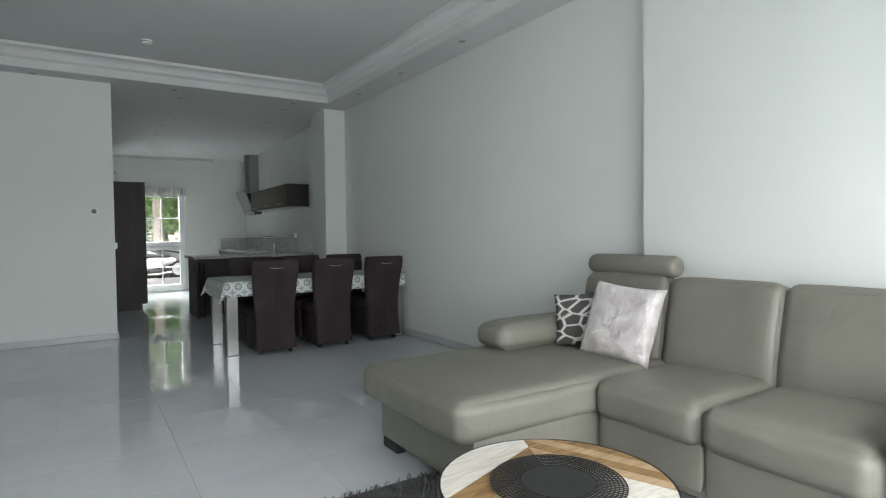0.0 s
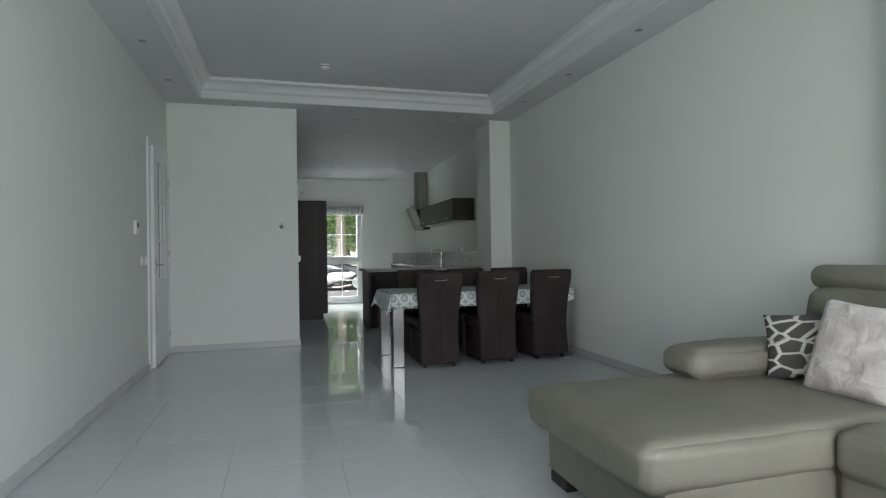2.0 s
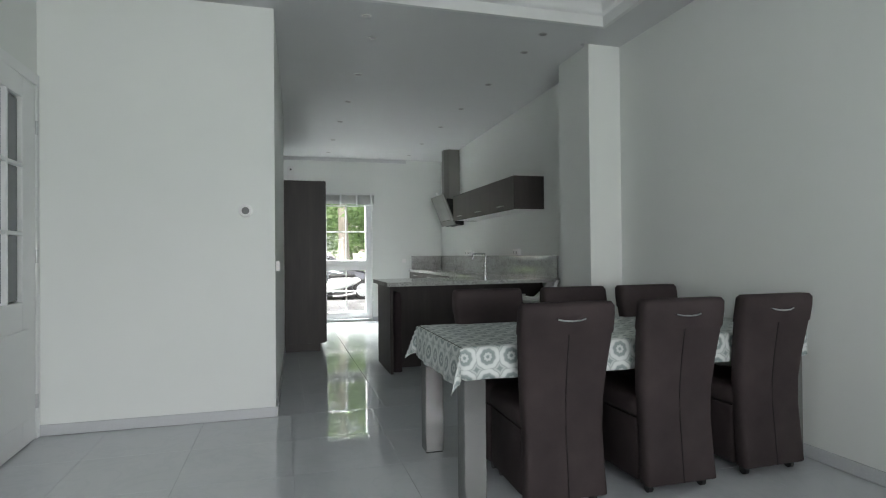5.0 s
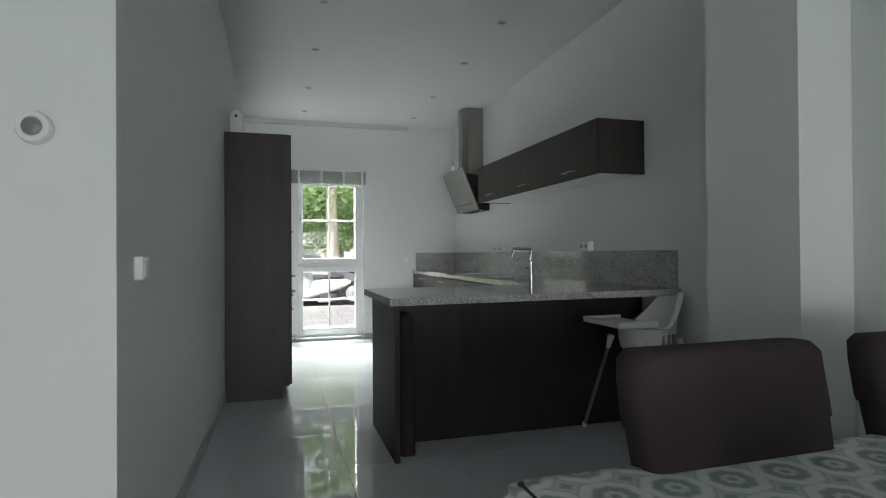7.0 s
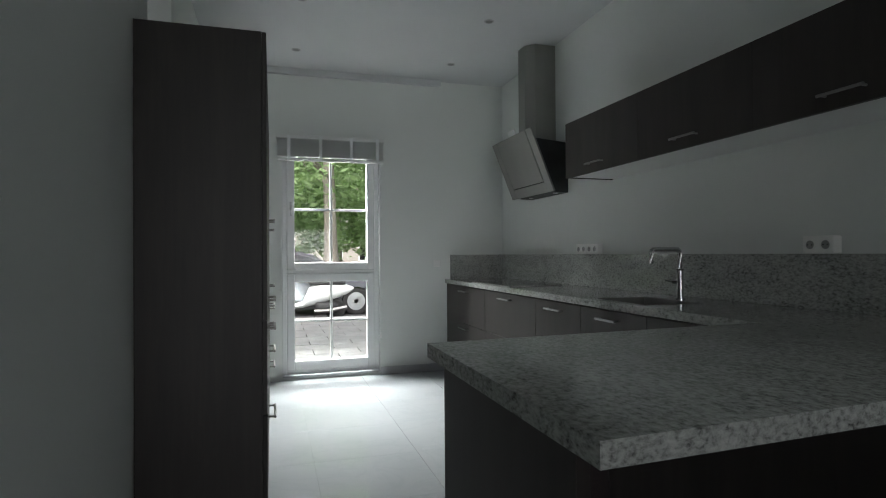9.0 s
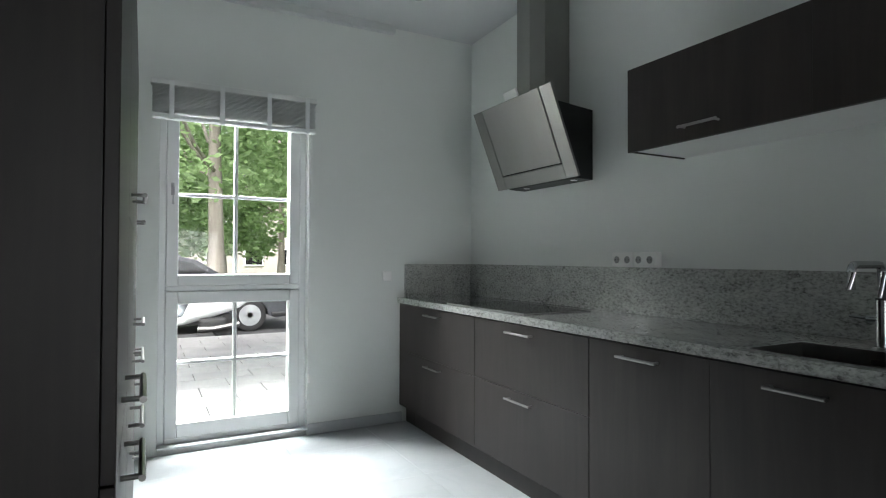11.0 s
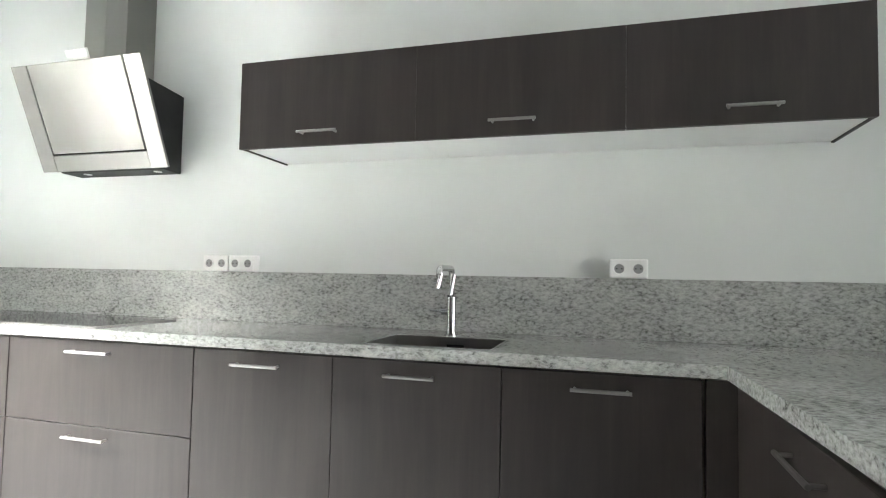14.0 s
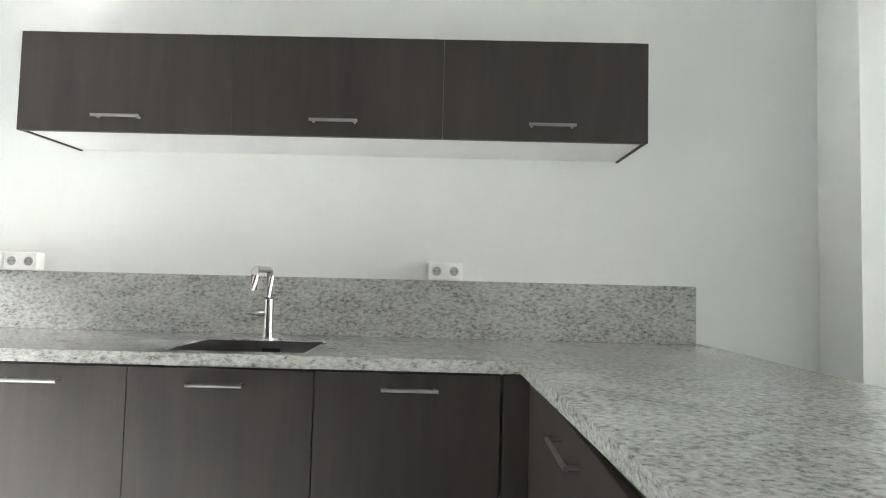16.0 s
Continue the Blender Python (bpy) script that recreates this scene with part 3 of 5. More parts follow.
part("overflow", B(SX1 - 0.0045, SX1 - 0.0025, -2.985, -2.915, 0.875, 0.893, bevel=0.003, segments=2), dark_metal, sink)

TPX, TPY = -0.19, -2.91
tap = thing("kitchen_tap", "chrome kitchen tap with an angular spout behind the sink", "tap", at=(TPX, TPY, 0.92))
part("base", lathe(bmesh.new(), [(0.026, 0), (0.026, 0.006), (0.0175, 0.008), (0.0175, 0.16), (0.0, 0.16)], (TPX, TPY, WT1)), chrome, tap, smooth=True)
pts = [(TPX, TPY, WT1 + 0.155), (TPX, TPY, WT1 + 0.25)]
pts += [(TPX - 0.022 + 0.022 * math.cos(radians(a)), TPY, WT1 + 0.25 + 0.022 * math.sin(radians(a))) for a in (22, 45, 68, 90)]
pts += [(TPX - 0.16 + 0.022 * math.cos(radians(a)), TPY, WT1 + 0.25 + 0.022 * math.sin(radians(a))) for a in (90, 112, 135, 158, 180)]
pts += [(TPX - 0.182, TPY, WT1 + 0.195)]
part("spout", tube(bmesh.new(), pts, 0.0125, 14), chrome, tap, smooth=True)
bm = bmesh.new()
tube(bm, [(TPX, TPY, WT1 + 0.095), (TPX - 0.012, TPY + 0.04, WT1 + 0.095)], 0.013, 12)
tube(bm, [(TPX - 0.01, TPY + 0.036, WT1 + 0.095), (TPX - 0.025, TPY + 0.085, WT1 + 0.10)], 0.0045, 8)
part("lever", bm, chrome, tap, smooth=True)
part("joint_ring", cyl(bmesh.new(), (TPX, TPY, WT1 + 0.157), (TPX, TPY, WT1 + 0.164), 0.0188, n=18), dark_metal, tap, smooth=True)

hob = thing("hob", "black glass hob with a thin steel edge lying on the worktop", "hob", at=(-0.36, -1.09, 0.92))
part("glass_top", B(-0.58, -0.14, -1.50, -0.68, WT1 + 0.0005, WT1 + 0.006, bevel=0.002, segments=1), black_glass, hob)
bm = bmesh.new()
for x0, x1, y0, y1 in ((-0.585, -0.58, -1.505, -0.675), (-0.14, -0.135, -1.505, -0.675), (-0.58, -0.14, -1.505, -1.50), (-0.58, -0.14, -0.68, -0.675)):
    box(bm, x0, x1, y0, y1, WT1 + 0.0005, WT1 + 0.0065)
part("edge_strip", bm, steel, hob)

# ---- kitchen: wall units, cooker hood, sockets ----
white_board = mottled("white_board", (0.76, 0.77, 0.76), (0.80, 0.81, 0.80), 2, 120, (0.4, 0.55), 0.02)
UZ0, UZ1, UX = 1.69, 2.063, -0.352
for y0, y1, h0, h1, txt in ((-2.80, -2.0, -2.47, -2.294, "beside the cooker hood"), (-3.583, -2.80, -3.271, -3.095, "above the sink"), (-4.34, -3.583, -4.07, -3.898, "above the peninsula")):
    u = thing("wall_cabinet", "dark wood wall cabinet with a lift-up front " + txt, "kitchen cabinet", "row of wall cabinets", at=(-0.18, (y0 + y1) / 2, 1.69))
    bm = bmesh.new()
    box(bm, UX, -0.002, y0 + 0.0005, y1 - 0.0005, UZ0 + 0.018, UZ1)
    part("body", bm, wood, u)
    part("underside", B(UX + 0.004, -0.002, y0 + 0.0105 * (y0 < -4) + 0.0004, y1 - 0.0105 * (y1 > -2.1) - 0.0004, UZ0 + 0.006, UZ0 + 0.0175), white_board, u, "white underside board")
    for ya, yb in [(y0 + 0.0005, y0 + 0.010)] * (y0 < -4) + [(y1 - 0.010, y1 - 0.0005)] * (y1 > -2.1):
        part("side_edge", B(UX, -0.002, ya, yb, UZ0, UZ0 + 0.0178), wood, u)
    p = part("door", B(UX - 0.02, UX - 0.001, y0 + 0.0004, y1 - 0.0004, UZ0 - 0.002, UZ1, bevel=0.001, segments=1), wood, u)
    bar_handle(p, (UX - 0.02, h0, 1.742), (UX - 0.02, h1, 1.742), (-0.03, 0, 0))

hood = thing("cooker_hood", "slanted stainless steel cooker hood with a square duct", "cooker hood", at=(-0.14, -1.07, 1.68))
HY0, HY1 = -1.447, -0.645
body = [(-0.002, 1.668), (-0.12, 1.672), (-0.15, 1.69), (-0.30, 2.06), (-0.28, 2.10), (-0.002, 2.075)]
part("body", prism(bmesh.new(), body, "y", HY0 + 0.07, HY1 - 0.07), dark_metal, hood, "dark painted hood body")
# the tilted front plate with a set-in panel, drawn in its own plane
fr = Matrix.Translation((-0.155, (HY0 + HY1) / 2, 1.675)) @ Matrix.Rotation(math.atan2(-0.195, 0.48), 4, "Y")
w2, hl = (HY1 - HY0) / 2, 0.535


def plate(y0, y1, z0, z1, x0, x1, bevel=0.002):
    bm = B(x0, x1, y0, y1, z0, z1, bevel=bevel, segments=1)
    bmesh.ops.transform(bm, matrix=fr, verts=bm.verts)
    return bm


bm = bmesh.new()
for y0, y1, z0, z1 in ((-w2, -w2 + 0.10, 0, hl), (w2 - 0.10, w2, 0, hl), (-w2 + 0.10, w2 - 0.10, 0, 0.085)):
    b2 = plate(y0, y1, z0, z1, -0.016, 0.0)
    me = bpy.data.meshes.new("t")
    b2.to_mesh(me)
    b2.free()
    bm.from_mesh(me)
    bpy.data.meshes.remove(me)
part("front_frame", bm, steel, hood, "brushed steel front frame")
part("front_panel", plate(-w2 + 0.108, w2 - 0.108, 0.093, hl, -0.018, -0.002), steel, hood, "brushed steel front panel")
part("gap_backing", plate(-w2 + 0.10, w2 - 0.10, 0.085, hl, -0.001, 0.001, 0.0), seam_mat, hood)
part("duct", prism(bmesh.new(), [(-0.002, -1.175), (-0.19, -1.175), (-0.255, -1.11), (-0.255, -0.98), (-0.19, -0.915), (-0.002, -0.915)], "z", 2.085, kitchen_z(-0.95) - 0.001), steel_duct, hood, "brushed steel square duct")
for y in (-1.30, -0.84):
    part("lamp_lens", lathe(bmesh.new(), [(0.022, 0), (0.02, -0.004), (0.0, -0.005)], (-0.075, y, 1.672)), plastic_white, hood, smooth=True)
bm = plate(-0.075, 0.055, hl - 0.01, hl + 0.052, 0.004, 0.02, 0.003)
part("booklet", bm, slat_mat, hood, "folded pale paper leaning on the hood")


def socket(y0, y1, n, z0=1.1655):
    s = thing("wall_socket", "white surface-mounted double wall socket above the splashback", "socket", "kitchen sockets", at=(-0.025, (y0 + y1) / 2, z0))
    part("housing", B(-0.05, -0.001, y0, y1, z0, z0 + 0.078, bevel=0.006, segments=2), plastic_white, s)
    for k in range(n):
        y = y0 + (y1 - y0) * (k + 0.5) / n
        bm = bmesh.new()
        lathe(bm, [(0.026, 0), (0.026, 0.003), (0.0225, 0.003), (0.0215, -0.0005), (0.0, -0.0005)], (0, 0, 0), 20)
        bmesh.ops.transform(bm, matrix=pose(-0.0502, y, z0 + 0.039, 0, -90, 0), verts=bm.verts)
        outlet = part("outlet", bm, plastic_white, s, smooth=True)
        # flat grey disc: the shade inside the white recess is put into its colour
        bm = cyl(bmesh.new(), (-0.0512, y, z0 + 0.039), (-0.0498, y, z0 + 0.039), 0.019, n=18)
        part("recess", bm, mottled("recess_shade_grey", (0.30, 0.30, 0.30), (0.36, 0.36, 0.36), 9, 90, (0.5, 0.6), 0.0) if "recess_shade_grey" not in bpy.data.materials else bpy.data.materials["recess_shade_grey"], outlet)
        for dz in (-0.0095, 0.0095):
            part("pin_hole", cyl(bmesh.new(), (-0.052, y + dz, z0 + 0.039), (-0.0505, y + dz, z0 + 0.039), 0.0028, n=8), black_plastic, outlet)
    return s


socket(-3.678, -3.532, 2)
socket(-1.872, -1.727, 2)
socket(-1.722, -1.577, 2)

# ---- tall units ----
TX0, TX1 = -2.838, -2.353
for k, (y0, y1) in enumerate(((-2.98, -2.38), (-2.38, -1.78), (-1.78, -1.18), (-1.18, -0.58))):
    u = thing("tall_cabinet", "tall dark wood cabinet with steel bar handles", "kitchen cabinet", "tall cabinets along the side wall", at=(-2.6, (y0 + y1) / 2, 0))
    part("body", B(TX0, TX1, y0 + 0.0005, y1 - 0.0005, 0.1, 2.12), wood, u)
    part("plinth", B(TX0, TX1 - 0.06, y0, y1, 0.0, 0.0995), wood, u)
    cuts = ((0.11, 0.50), (0.50, 0.90), (0.90, 2.12)) if k in (0, 2) else ((0.11, 0.70), (0.70, 1.30), (1.30, 2.12))
    for z0, z1 in cuts:
        p = part("door", B(TX1 + 0.001, TX1 + 0.02, y0 + 0.0015, y1 - 0.0015, z0 + 0.0015, z1 - 0.0015, bevel=0.0015, segments=1), wood, u)
        hz = z1 - 0.06 if z1 < 1.0 else z0 + 0.07
        bar_handle(p, (TX1 + 0.02, y0 + 0.19, hz), (TX1 + 0.02, y1 - 0.19, hz), (0.032, 0, 0))
jug = thing("storage_canister", "pale grey upright canister with a rounded top on the tall cabinet", "canister", at=(-2.755, -2.86, 2.12))
bm = prism(bmesh.new(), [(-2.80, 2.1205), (-2.71, 2.1205)] + [(-2.755 + 0.045 * math.cos(radians(a)), 2.268 + 0.045 * math.sin(radians(a))) for a in range(0, 181, 15)], "y", -2.905, -2.815)
part("body", bm, slat_mat, jug, smooth=True, angle=35)
part("button", cyl(bmesh.new(), (-2.755, -2.9085, 2.265), (-2.755, -2.904, 2.265), 0.011, n=14), dark_metal, jug, "round dark button", smooth=True)

# ---- dining corner ----
def loft(bm, rings, close=True):
    """Skins a row of rings of points."""
    vr = [[bm.verts.new(p) for p in ring] for ring in rings]
    n = len(vr[0])
    for a, b in zip(vr, vr[1:]):
        for k in range(n):
            bm.faces.new((a[k], a[(k + 1) % n], b[(k + 1) % n], b[k]))
    if close:
        bm.faces.new(list(reversed(vr[0])))
        bm.faces.new(vr[-1])
    return bm


def rounded(cx, cy, hx, hy, r, z, n=4):
    pts = []
    for sx, sy, a0 in ((1, 1, 0), (-1, 1, 90), (-1, -1, 180), (1, -1, 270)):
        for k in range(n + 1):
            a = radians(a0 + 90 * k / n)
            pts.append((cx + sx * (hx - r) + r * math.cos(a), cy + sy * (hy - r) + r * math.sin(a), z))
    return pts


BACK = [(0.055, 0.205, 0.0), (0.20, 0.20, 0.012), (0.36, 0.198, 0.026), (0.50, 0.205, 0.028), (0.64, 0.216, 0.012), (0.78, 0.228, -0.012), (0.88, 0.233, -0.03), (0.93, 0.231, -0.037), (0.952, 0.222, -0.04), (0.96, 0.20, -0.041)]


def dining_chair(label):
    """Faces +y, its back on the side of -y; the origin lies on the floor under the seat."""
    c = thing("dining_chair", label, "chair", "chairs round the table")
    rings = []
    for i, (z, w, dy) in enumerate(BACK):
        hy = 0.045 if i < len(BACK) - 2 else (0.038 if i == len(BACK) - 2 else 0.022)
        rings.append(rounded(0, -0.24 + dy, w, hy, min(0.03, hy * 0.9), z, 3))
    part("backrest", loft(bmesh.new(), rings), fabric, c, smooth=True, angle=60)
    part("seat", cushion(bmesh.new(), -0.205, 0.205, -0.20, 0.27, 0.36, 0.475, 0.035, 0.012, 8), fabric, c, smooth=True, angle=60)
    part("skirt", loft(bmesh.new(), [rounded(0, 0.03, 0.198, 0.225, 0.03, z, 3) for z in (0.055, 0.07, 0.36)]), fabric, c, smooth=True, angle=60)
    rings = []
    for z, w, dy in ((0.815, 0.2325, -0.019), (0.825, 0.2345, -0.0215), (0.90, 0.2342, -0.035), (0.945, 0.231, -0.040), (0.962, 0.221, -0.042)):
        rings.append(rounded(0, -0.24 + dy, w, 0.0485 if z < 0.95 else 0.036, 0.03, z, 3))
    part("top_flap", loft(bmesh.new(), rings), fabric, c, smooth=True, angle=60)
    pts = [(0, -0.24 - 0.0455 + dy, z) for z, w, dy in BACK[:6]] + [(0, -0.24 - 0.0455 - 0.018, 0.814)]
    part("back_seam", tube(bmesh.new(), pts, 0.0035, 6), seam_mat, c, "dark stitched seam", smooth=True)
    y = -0.24 - 0.0485 - 0.031
    part("pull_handle", tube(bmesh.new(), [(-0.072, y + 0.006, 0.893), (-0.066, y - 0.014, 0.889), (-0.04, y - 0.02, 0.883), (0.0, y - 0.022, 0.881), (0.04, y - 0.02, 0.883), (0.066, y - 0.014, 0.889), (0.072, y + 0.006, 0.893)], 0.0055, 8), chrome, c, "chrome bow handle on the back", smooth=True)
    for x in (-0.155, 0.155):
        for yy in (-0.215, 0.20):
            w = part("castor", cyl(bmesh.new(), (x - 0.011, yy, 0.025), (x + 0.011, yy, 0.025), 0.025, n=14), black_plastic, c, "black plastic castor", smooth=True)
            part("stem", cyl(bmesh.new(), (x, yy, 0.03), (x, yy, 0.06), 0.009, n=8), black_plastic, w)
    return c


first = dining_chair("high-backed dark brown suede chair on black castors")
first.location = (-1.575, -7.535, 0)
first.rotation_euler = (0, 0, radians(-2))
for x, y, a in ((-0.955, -7.53, 0), (-0.335, -7.475, 2)):
    copy_thing(first, pose(x, y, 0, 0, 0, a))
for x, y, a in ((-1.575, -7.02, 181), (-0.97, -7.02, 179), (-0.39, -7.02, 181)):
    copy_thing(first, pose(x, y, 0, 0, 0, a))

leg_steel = mottled("polished_leg_steel", (0.29, 0.29, 0.285), (0.35, 0.35, 0.345), 5, 80, (0.2, 0.28), 0.0, 1.0, (1, 1, 0.1))
table = thing("dining_table", "long dining table on square polished steel legs", "table", at=(-1.05, -7.3, 0))
TXA, TXB, TYA, TYB = -2.045, -0.01, -7.65, -6.76
part("tabletop", B(TXA, TXB, TYA, TYB, 0.71, 0.748, bevel=0.004, segments=1), wood, table)
for x in (TXA + 0.012, TXB - 0.122):
    for y in (TYA + 0.004, TYB - 0.13):
        leg = part("leg", B(x, x + 0.11, y, y + 0.11, 0.004, 0.7095, bevel=0.003, segments=1), leg_steel, table, "square polished steel leg")
        part("foot_pad", B(x + 0.004, x + 0.106, y + 0.004, y + 0.106, 0.0, 0.0038), black_plastic, leg)


def make_cloth():
    m, nt, b = material("patterned_oilcloth")
    uv = nt.nodes.new("ShaderNodeUVMap")
    sc = nt.nodes.new("ShaderNodeVectorMath")
    sc.operation = "SCALE"
    sc.inputs["Scale"].default_value = 1 / 0.118
    nt.links.new(uv.outputs[0], sc.inputs[0])
    fr_ = nt.nodes.new("ShaderNodeVectorMath")
    fr_.operation = "FRACTION"
    nt.links.new(sc.outputs[0], fr_.inputs[0])
    sb = nt.nodes.new("ShaderNodeVectorMath")
    sb.operation = "SUBTRACT"
    sb.inputs[1].default_value = (0.5, 0.5, 0)
    nt.links.new(fr_.outputs[0], sb.inputs[0])
    sep = nt.nodes.new("ShaderNodeSeparateXYZ")
    nt.links.new(sb.outputs[0], sep.inputs[0])

    def mth(op, a, c=None, d=None):
        n = nt.nodes.new("ShaderNodeMath")
        n.operation = op
        for k, v in enumerate((a, c, d)):
            if v is None:
                continue
            if isinstance(v, (int, float)):
                n.inputs[k].default_value = v
            else:
                nt.links.new(v, n.inputs[k])
        return n.outputs[0]
    r = mth("SQRT", mth("ADD", mth("MULTIPLY", sep.outputs[0], sep.outputs[0]), mth("MULTIPLY", sep.outputs[1], sep.outputs[1])))
    ang = mth("ARCTAN2", sep.outputs[1], sep.outputs[0])
    wav = mth("MULTIPLY", mth("SINE", mth("MULTIPLY", ang, 8.0)), 0.014)
    rr = mth("ADD", r, wav)
    base = ramp(nt, rr, [(0.0, (0.20, 0.25, 0.25)), (0.05, (0.24, 0.29, 0.285)), (0.10, (0.56, 0.60, 0.585)), (0.15, (0.50, 0.54, 0.525)), (0.20, (0.22, 0.27, 0.265)), (0.30, (0.26, 0.31, 0.30)), (0.36, (0.60, 0.635, 0.62)), (0.44, (0.63, 0.66, 0.645)), (0.49, (0.58, 0.62, 0.60)), (0.53, (0.34, 0.385, 0.375)), (0.58, (0.50, 0.54, 0.525)), (0.65, (0.24, 0.29, 0.28))])
    cl = noise_tex(nt, coords(nt, (1, 1, 1), False), 300, 2)
    nt.links.new(base, b.inputs["Base Color"])
    rough_map(nt, b, cl, 0.38, 0.5)
    bump(nt, b, cl, 0.06, 0.002)
    return m


cloth_mat = make_cloth()


def tablecloth():
    bm = bmesh.new()
    uvl = bm.loops.layers.uv.new("UVMap")
    hang_x, hang_y, step = 0.185, 0.155, 0.025
    hang_r = 0.05
    us = np.arange(TXA - hang_x, TXB + hang_r + 0.001, step)
    vs = np.arange(TYA - hang_y, TYB + hang_y + 0.001, step)
    grid = {}
    for i, u in enumerate(us):
        for j, v in enumerate(vs):
            ox = max(TXA - u, 0) - max(u - TXB, 0)
            oy = max(TYA - v, 0) - max(v - TYB, 0)
            x, y, z = min(max(u, TXA), TXB), min(max(v, TYA), TYB), 0.7505
            dx, dy = abs(ox), abs(oy)
            d = math.hypot(dx, dy)
            if d > 0:
                sx, sy = -math.copysign(1, ox) if dx else 0, -math.copysign(1, oy) if dy else 0
                if dx and dy:
                    fold = (0.35 if ox > 0 else 0.05) * min(dx, dy)
                    x += sx * (0.008 + fold * dx / d * 1.5)
                    y += sy * (0.008 + fold * dy / d * 1.5)
                    z -= math.sqrt(max(d * d - (1.5 * fold) ** 2, 0)) * 0.93
                else:
                    sway = 0.006 * math.sin(14 * (v if dx else u)) + 0.004 * math.sin(31 * (v if dx else u) + 1)
                    x += sx * (0.006 + sway * d / 0.15 + 0.10 * d)
                    y += sy * (0.006 + sway * d / 0.15 + 0.06 * d)
                    z -= d * 0.985
            grid[i, j] = bm.verts.new((x, y, z))
    for i in range(len(us) - 1):
        for j in range(len(vs) - 1):
            f = bm.faces.new((grid[i, j], grid[i + 1, j], grid[i + 1, j + 1], grid[i, j + 1]))
            for lp, (a, c) in zip(f.loops, ((i, j), (i + 1, j), (i + 1, j + 1), (i, j + 1))):
                lp[uvl].uv = (us[a] + 10, vs[c] + 10)
    ob = solid("tablecloth", bm, cloth_mat, "grey and white patterned oilcloth draped over the dining table", "tablecloth", smooth=True, angle=80)
    sol = ob.modifiers.new("thickness", "SOLIDIFY")
    sol.thickness, sol.offset = 0.0012, 1.0
    return ob


tablecloth()

# ---- sofa ----
sofa = thing("corner_sofa", "taupe leather corner sofa with a long chaise and a headrest", "sofa", at=(-0.9, -11.8, 0))
part("chaise_base", cushion(bmesh.new(), -1.87, -0.16, -11.53, -10.64, 0.055, 0.31, 0.02, 0.004, 6), leather, sofa, smooth=True, angle=60)
part("seat_base", cushion(bmesh.new(), -1.075, -0.16, -12.75, -11.52, 0.055, 0.31, 0.02, 0.004, 6), leather, sofa, smooth=True, angle=60)


def soften(bm, amount, scale, seed):
    """Small uneven dents, so that the leather looks sat on."""
    for v in bm.verts:
        p = v.co * scale + Vector((seed, seed * 2, seed * 3))
        v.co += Vector((noise.noise(p), noise.noise(p + Vector((9, 0, 0))), noise.noise(p + Vector((0, 9, 0))))) * amount
        q = Vector((p.x * 2.6, p.y * 2.6, p.z * 1.1))
        v.co += Vector((noise.noise(q), noise.noise(q + Vector((5, 0, 0))), noise.noise(q + Vector((0, 5, 0))))) * amount * 0.45
    return bm


part("chaise_cushion", soften(cushion(bmesh.new(), -1.965, -0.42, -11.552, -10.585, 0.275, 0.455, 0.055, 0.014, 24, 5), 0.006, 5, 1), leather, sofa, smooth=True, angle=80)
for k, (y0, y1) in enumerate(((-12.11, -11.555), (-12.72, -12.113))):
    part("seat_cushion", soften(cushion(bmesh.new(), -1.135, -0.42, y0, y1, 0.275, 0.455, 0.06, 0.016, 24, 4), 0.007, 5, 2 + k), leather, sofa, smooth=True, angle=80)
    part("front_panel", soften(cushion(bmesh.new(), -1.10, -1.06, y0 + 0.01, y1 - 0.01, 0.09, 0.30, 0.018, 0.006, 8), 0.004, 8, 5 + k), leather, sofa, smooth=True, angle=80)
tilt = Matrix.Translation((-0.30, 0, 0.42)) @ Matrix.Rotation(radians(11), 4, "Y") @ Matrix.Translation((0.30, 0, -0.42))
for k, (y0, y1) in enumerate(((-11.48, -10.87), (-12.10, -11.485), (-12.72, -12.105))):
    bm = soften(cushion(bmesh.new(), -0.505, -0.30, y0, y1, 0.36, 0.875, 0.05, 0.016, 24, 4), 0.007, 5, 11 + k)
    bmesh.ops.transform(bm, matrix=tilt, verts=bm.verts)
    part("back_cushion", bm, leather, sofa, smooth=True, angle=80)
bm = bmesh.new()
prism(bm, [(-0.30, 0.30), (-0.20, 0.83), (-0.085, 0.83), (-0.085, 0.075), (-0.30, 0.075)], "y", -12.75, -10.86)
part("back_frame", bm, leather, sofa)
bm = bmesh.new()
rings = []
for d, r in ((0.0, 0.042), (0.012, 0.056), (0.035, 0.062), (0.30, 0.064), (0.58, 0.062), (0.603, 0.056), (0.615, 0.042)):
    rings.append([(-0.335 + 1.15 * r * math.cos(2 * math.pi * k / 24), -10.87 - d * 1.03, 0.955 + r * math.sin(2 * math.pi * k / 24)) for k in range(24)])
part("headrest", loft(bm, rings), leather, sofa, smooth=True, angle=60)
for y in (-11.0, -11.38):
    part("headrest_post", cyl(bmesh.new(), (-0.30, y, 0.84), (-0.325, y, 0.93), 0.008, n=8), chrome, sofa)
part("armrest", soften(cushion(bmesh.new(), -1.15, -0.16, -10.88, -10.60, 0.47, 0.615, 0.06, 0.015, 14, 3), 0.005, 6, 21), leather, sofa, smooth=True, angle=80)
part("arm_body", cushion(bmesh.new(), -1.10, -0.16, -10.84, -10.63, 0.30, 0.50, 0.025, 0.006, 8), leather, sofa, smooth=True, angle=60)
part("armrest", cushion(bmesh.new(), -1.10, -0.16, -12.99, -12.73, 0.055, 0.60, 0.06, 0.01, 10, 3), leather, sofa, smooth=True, angle=60)
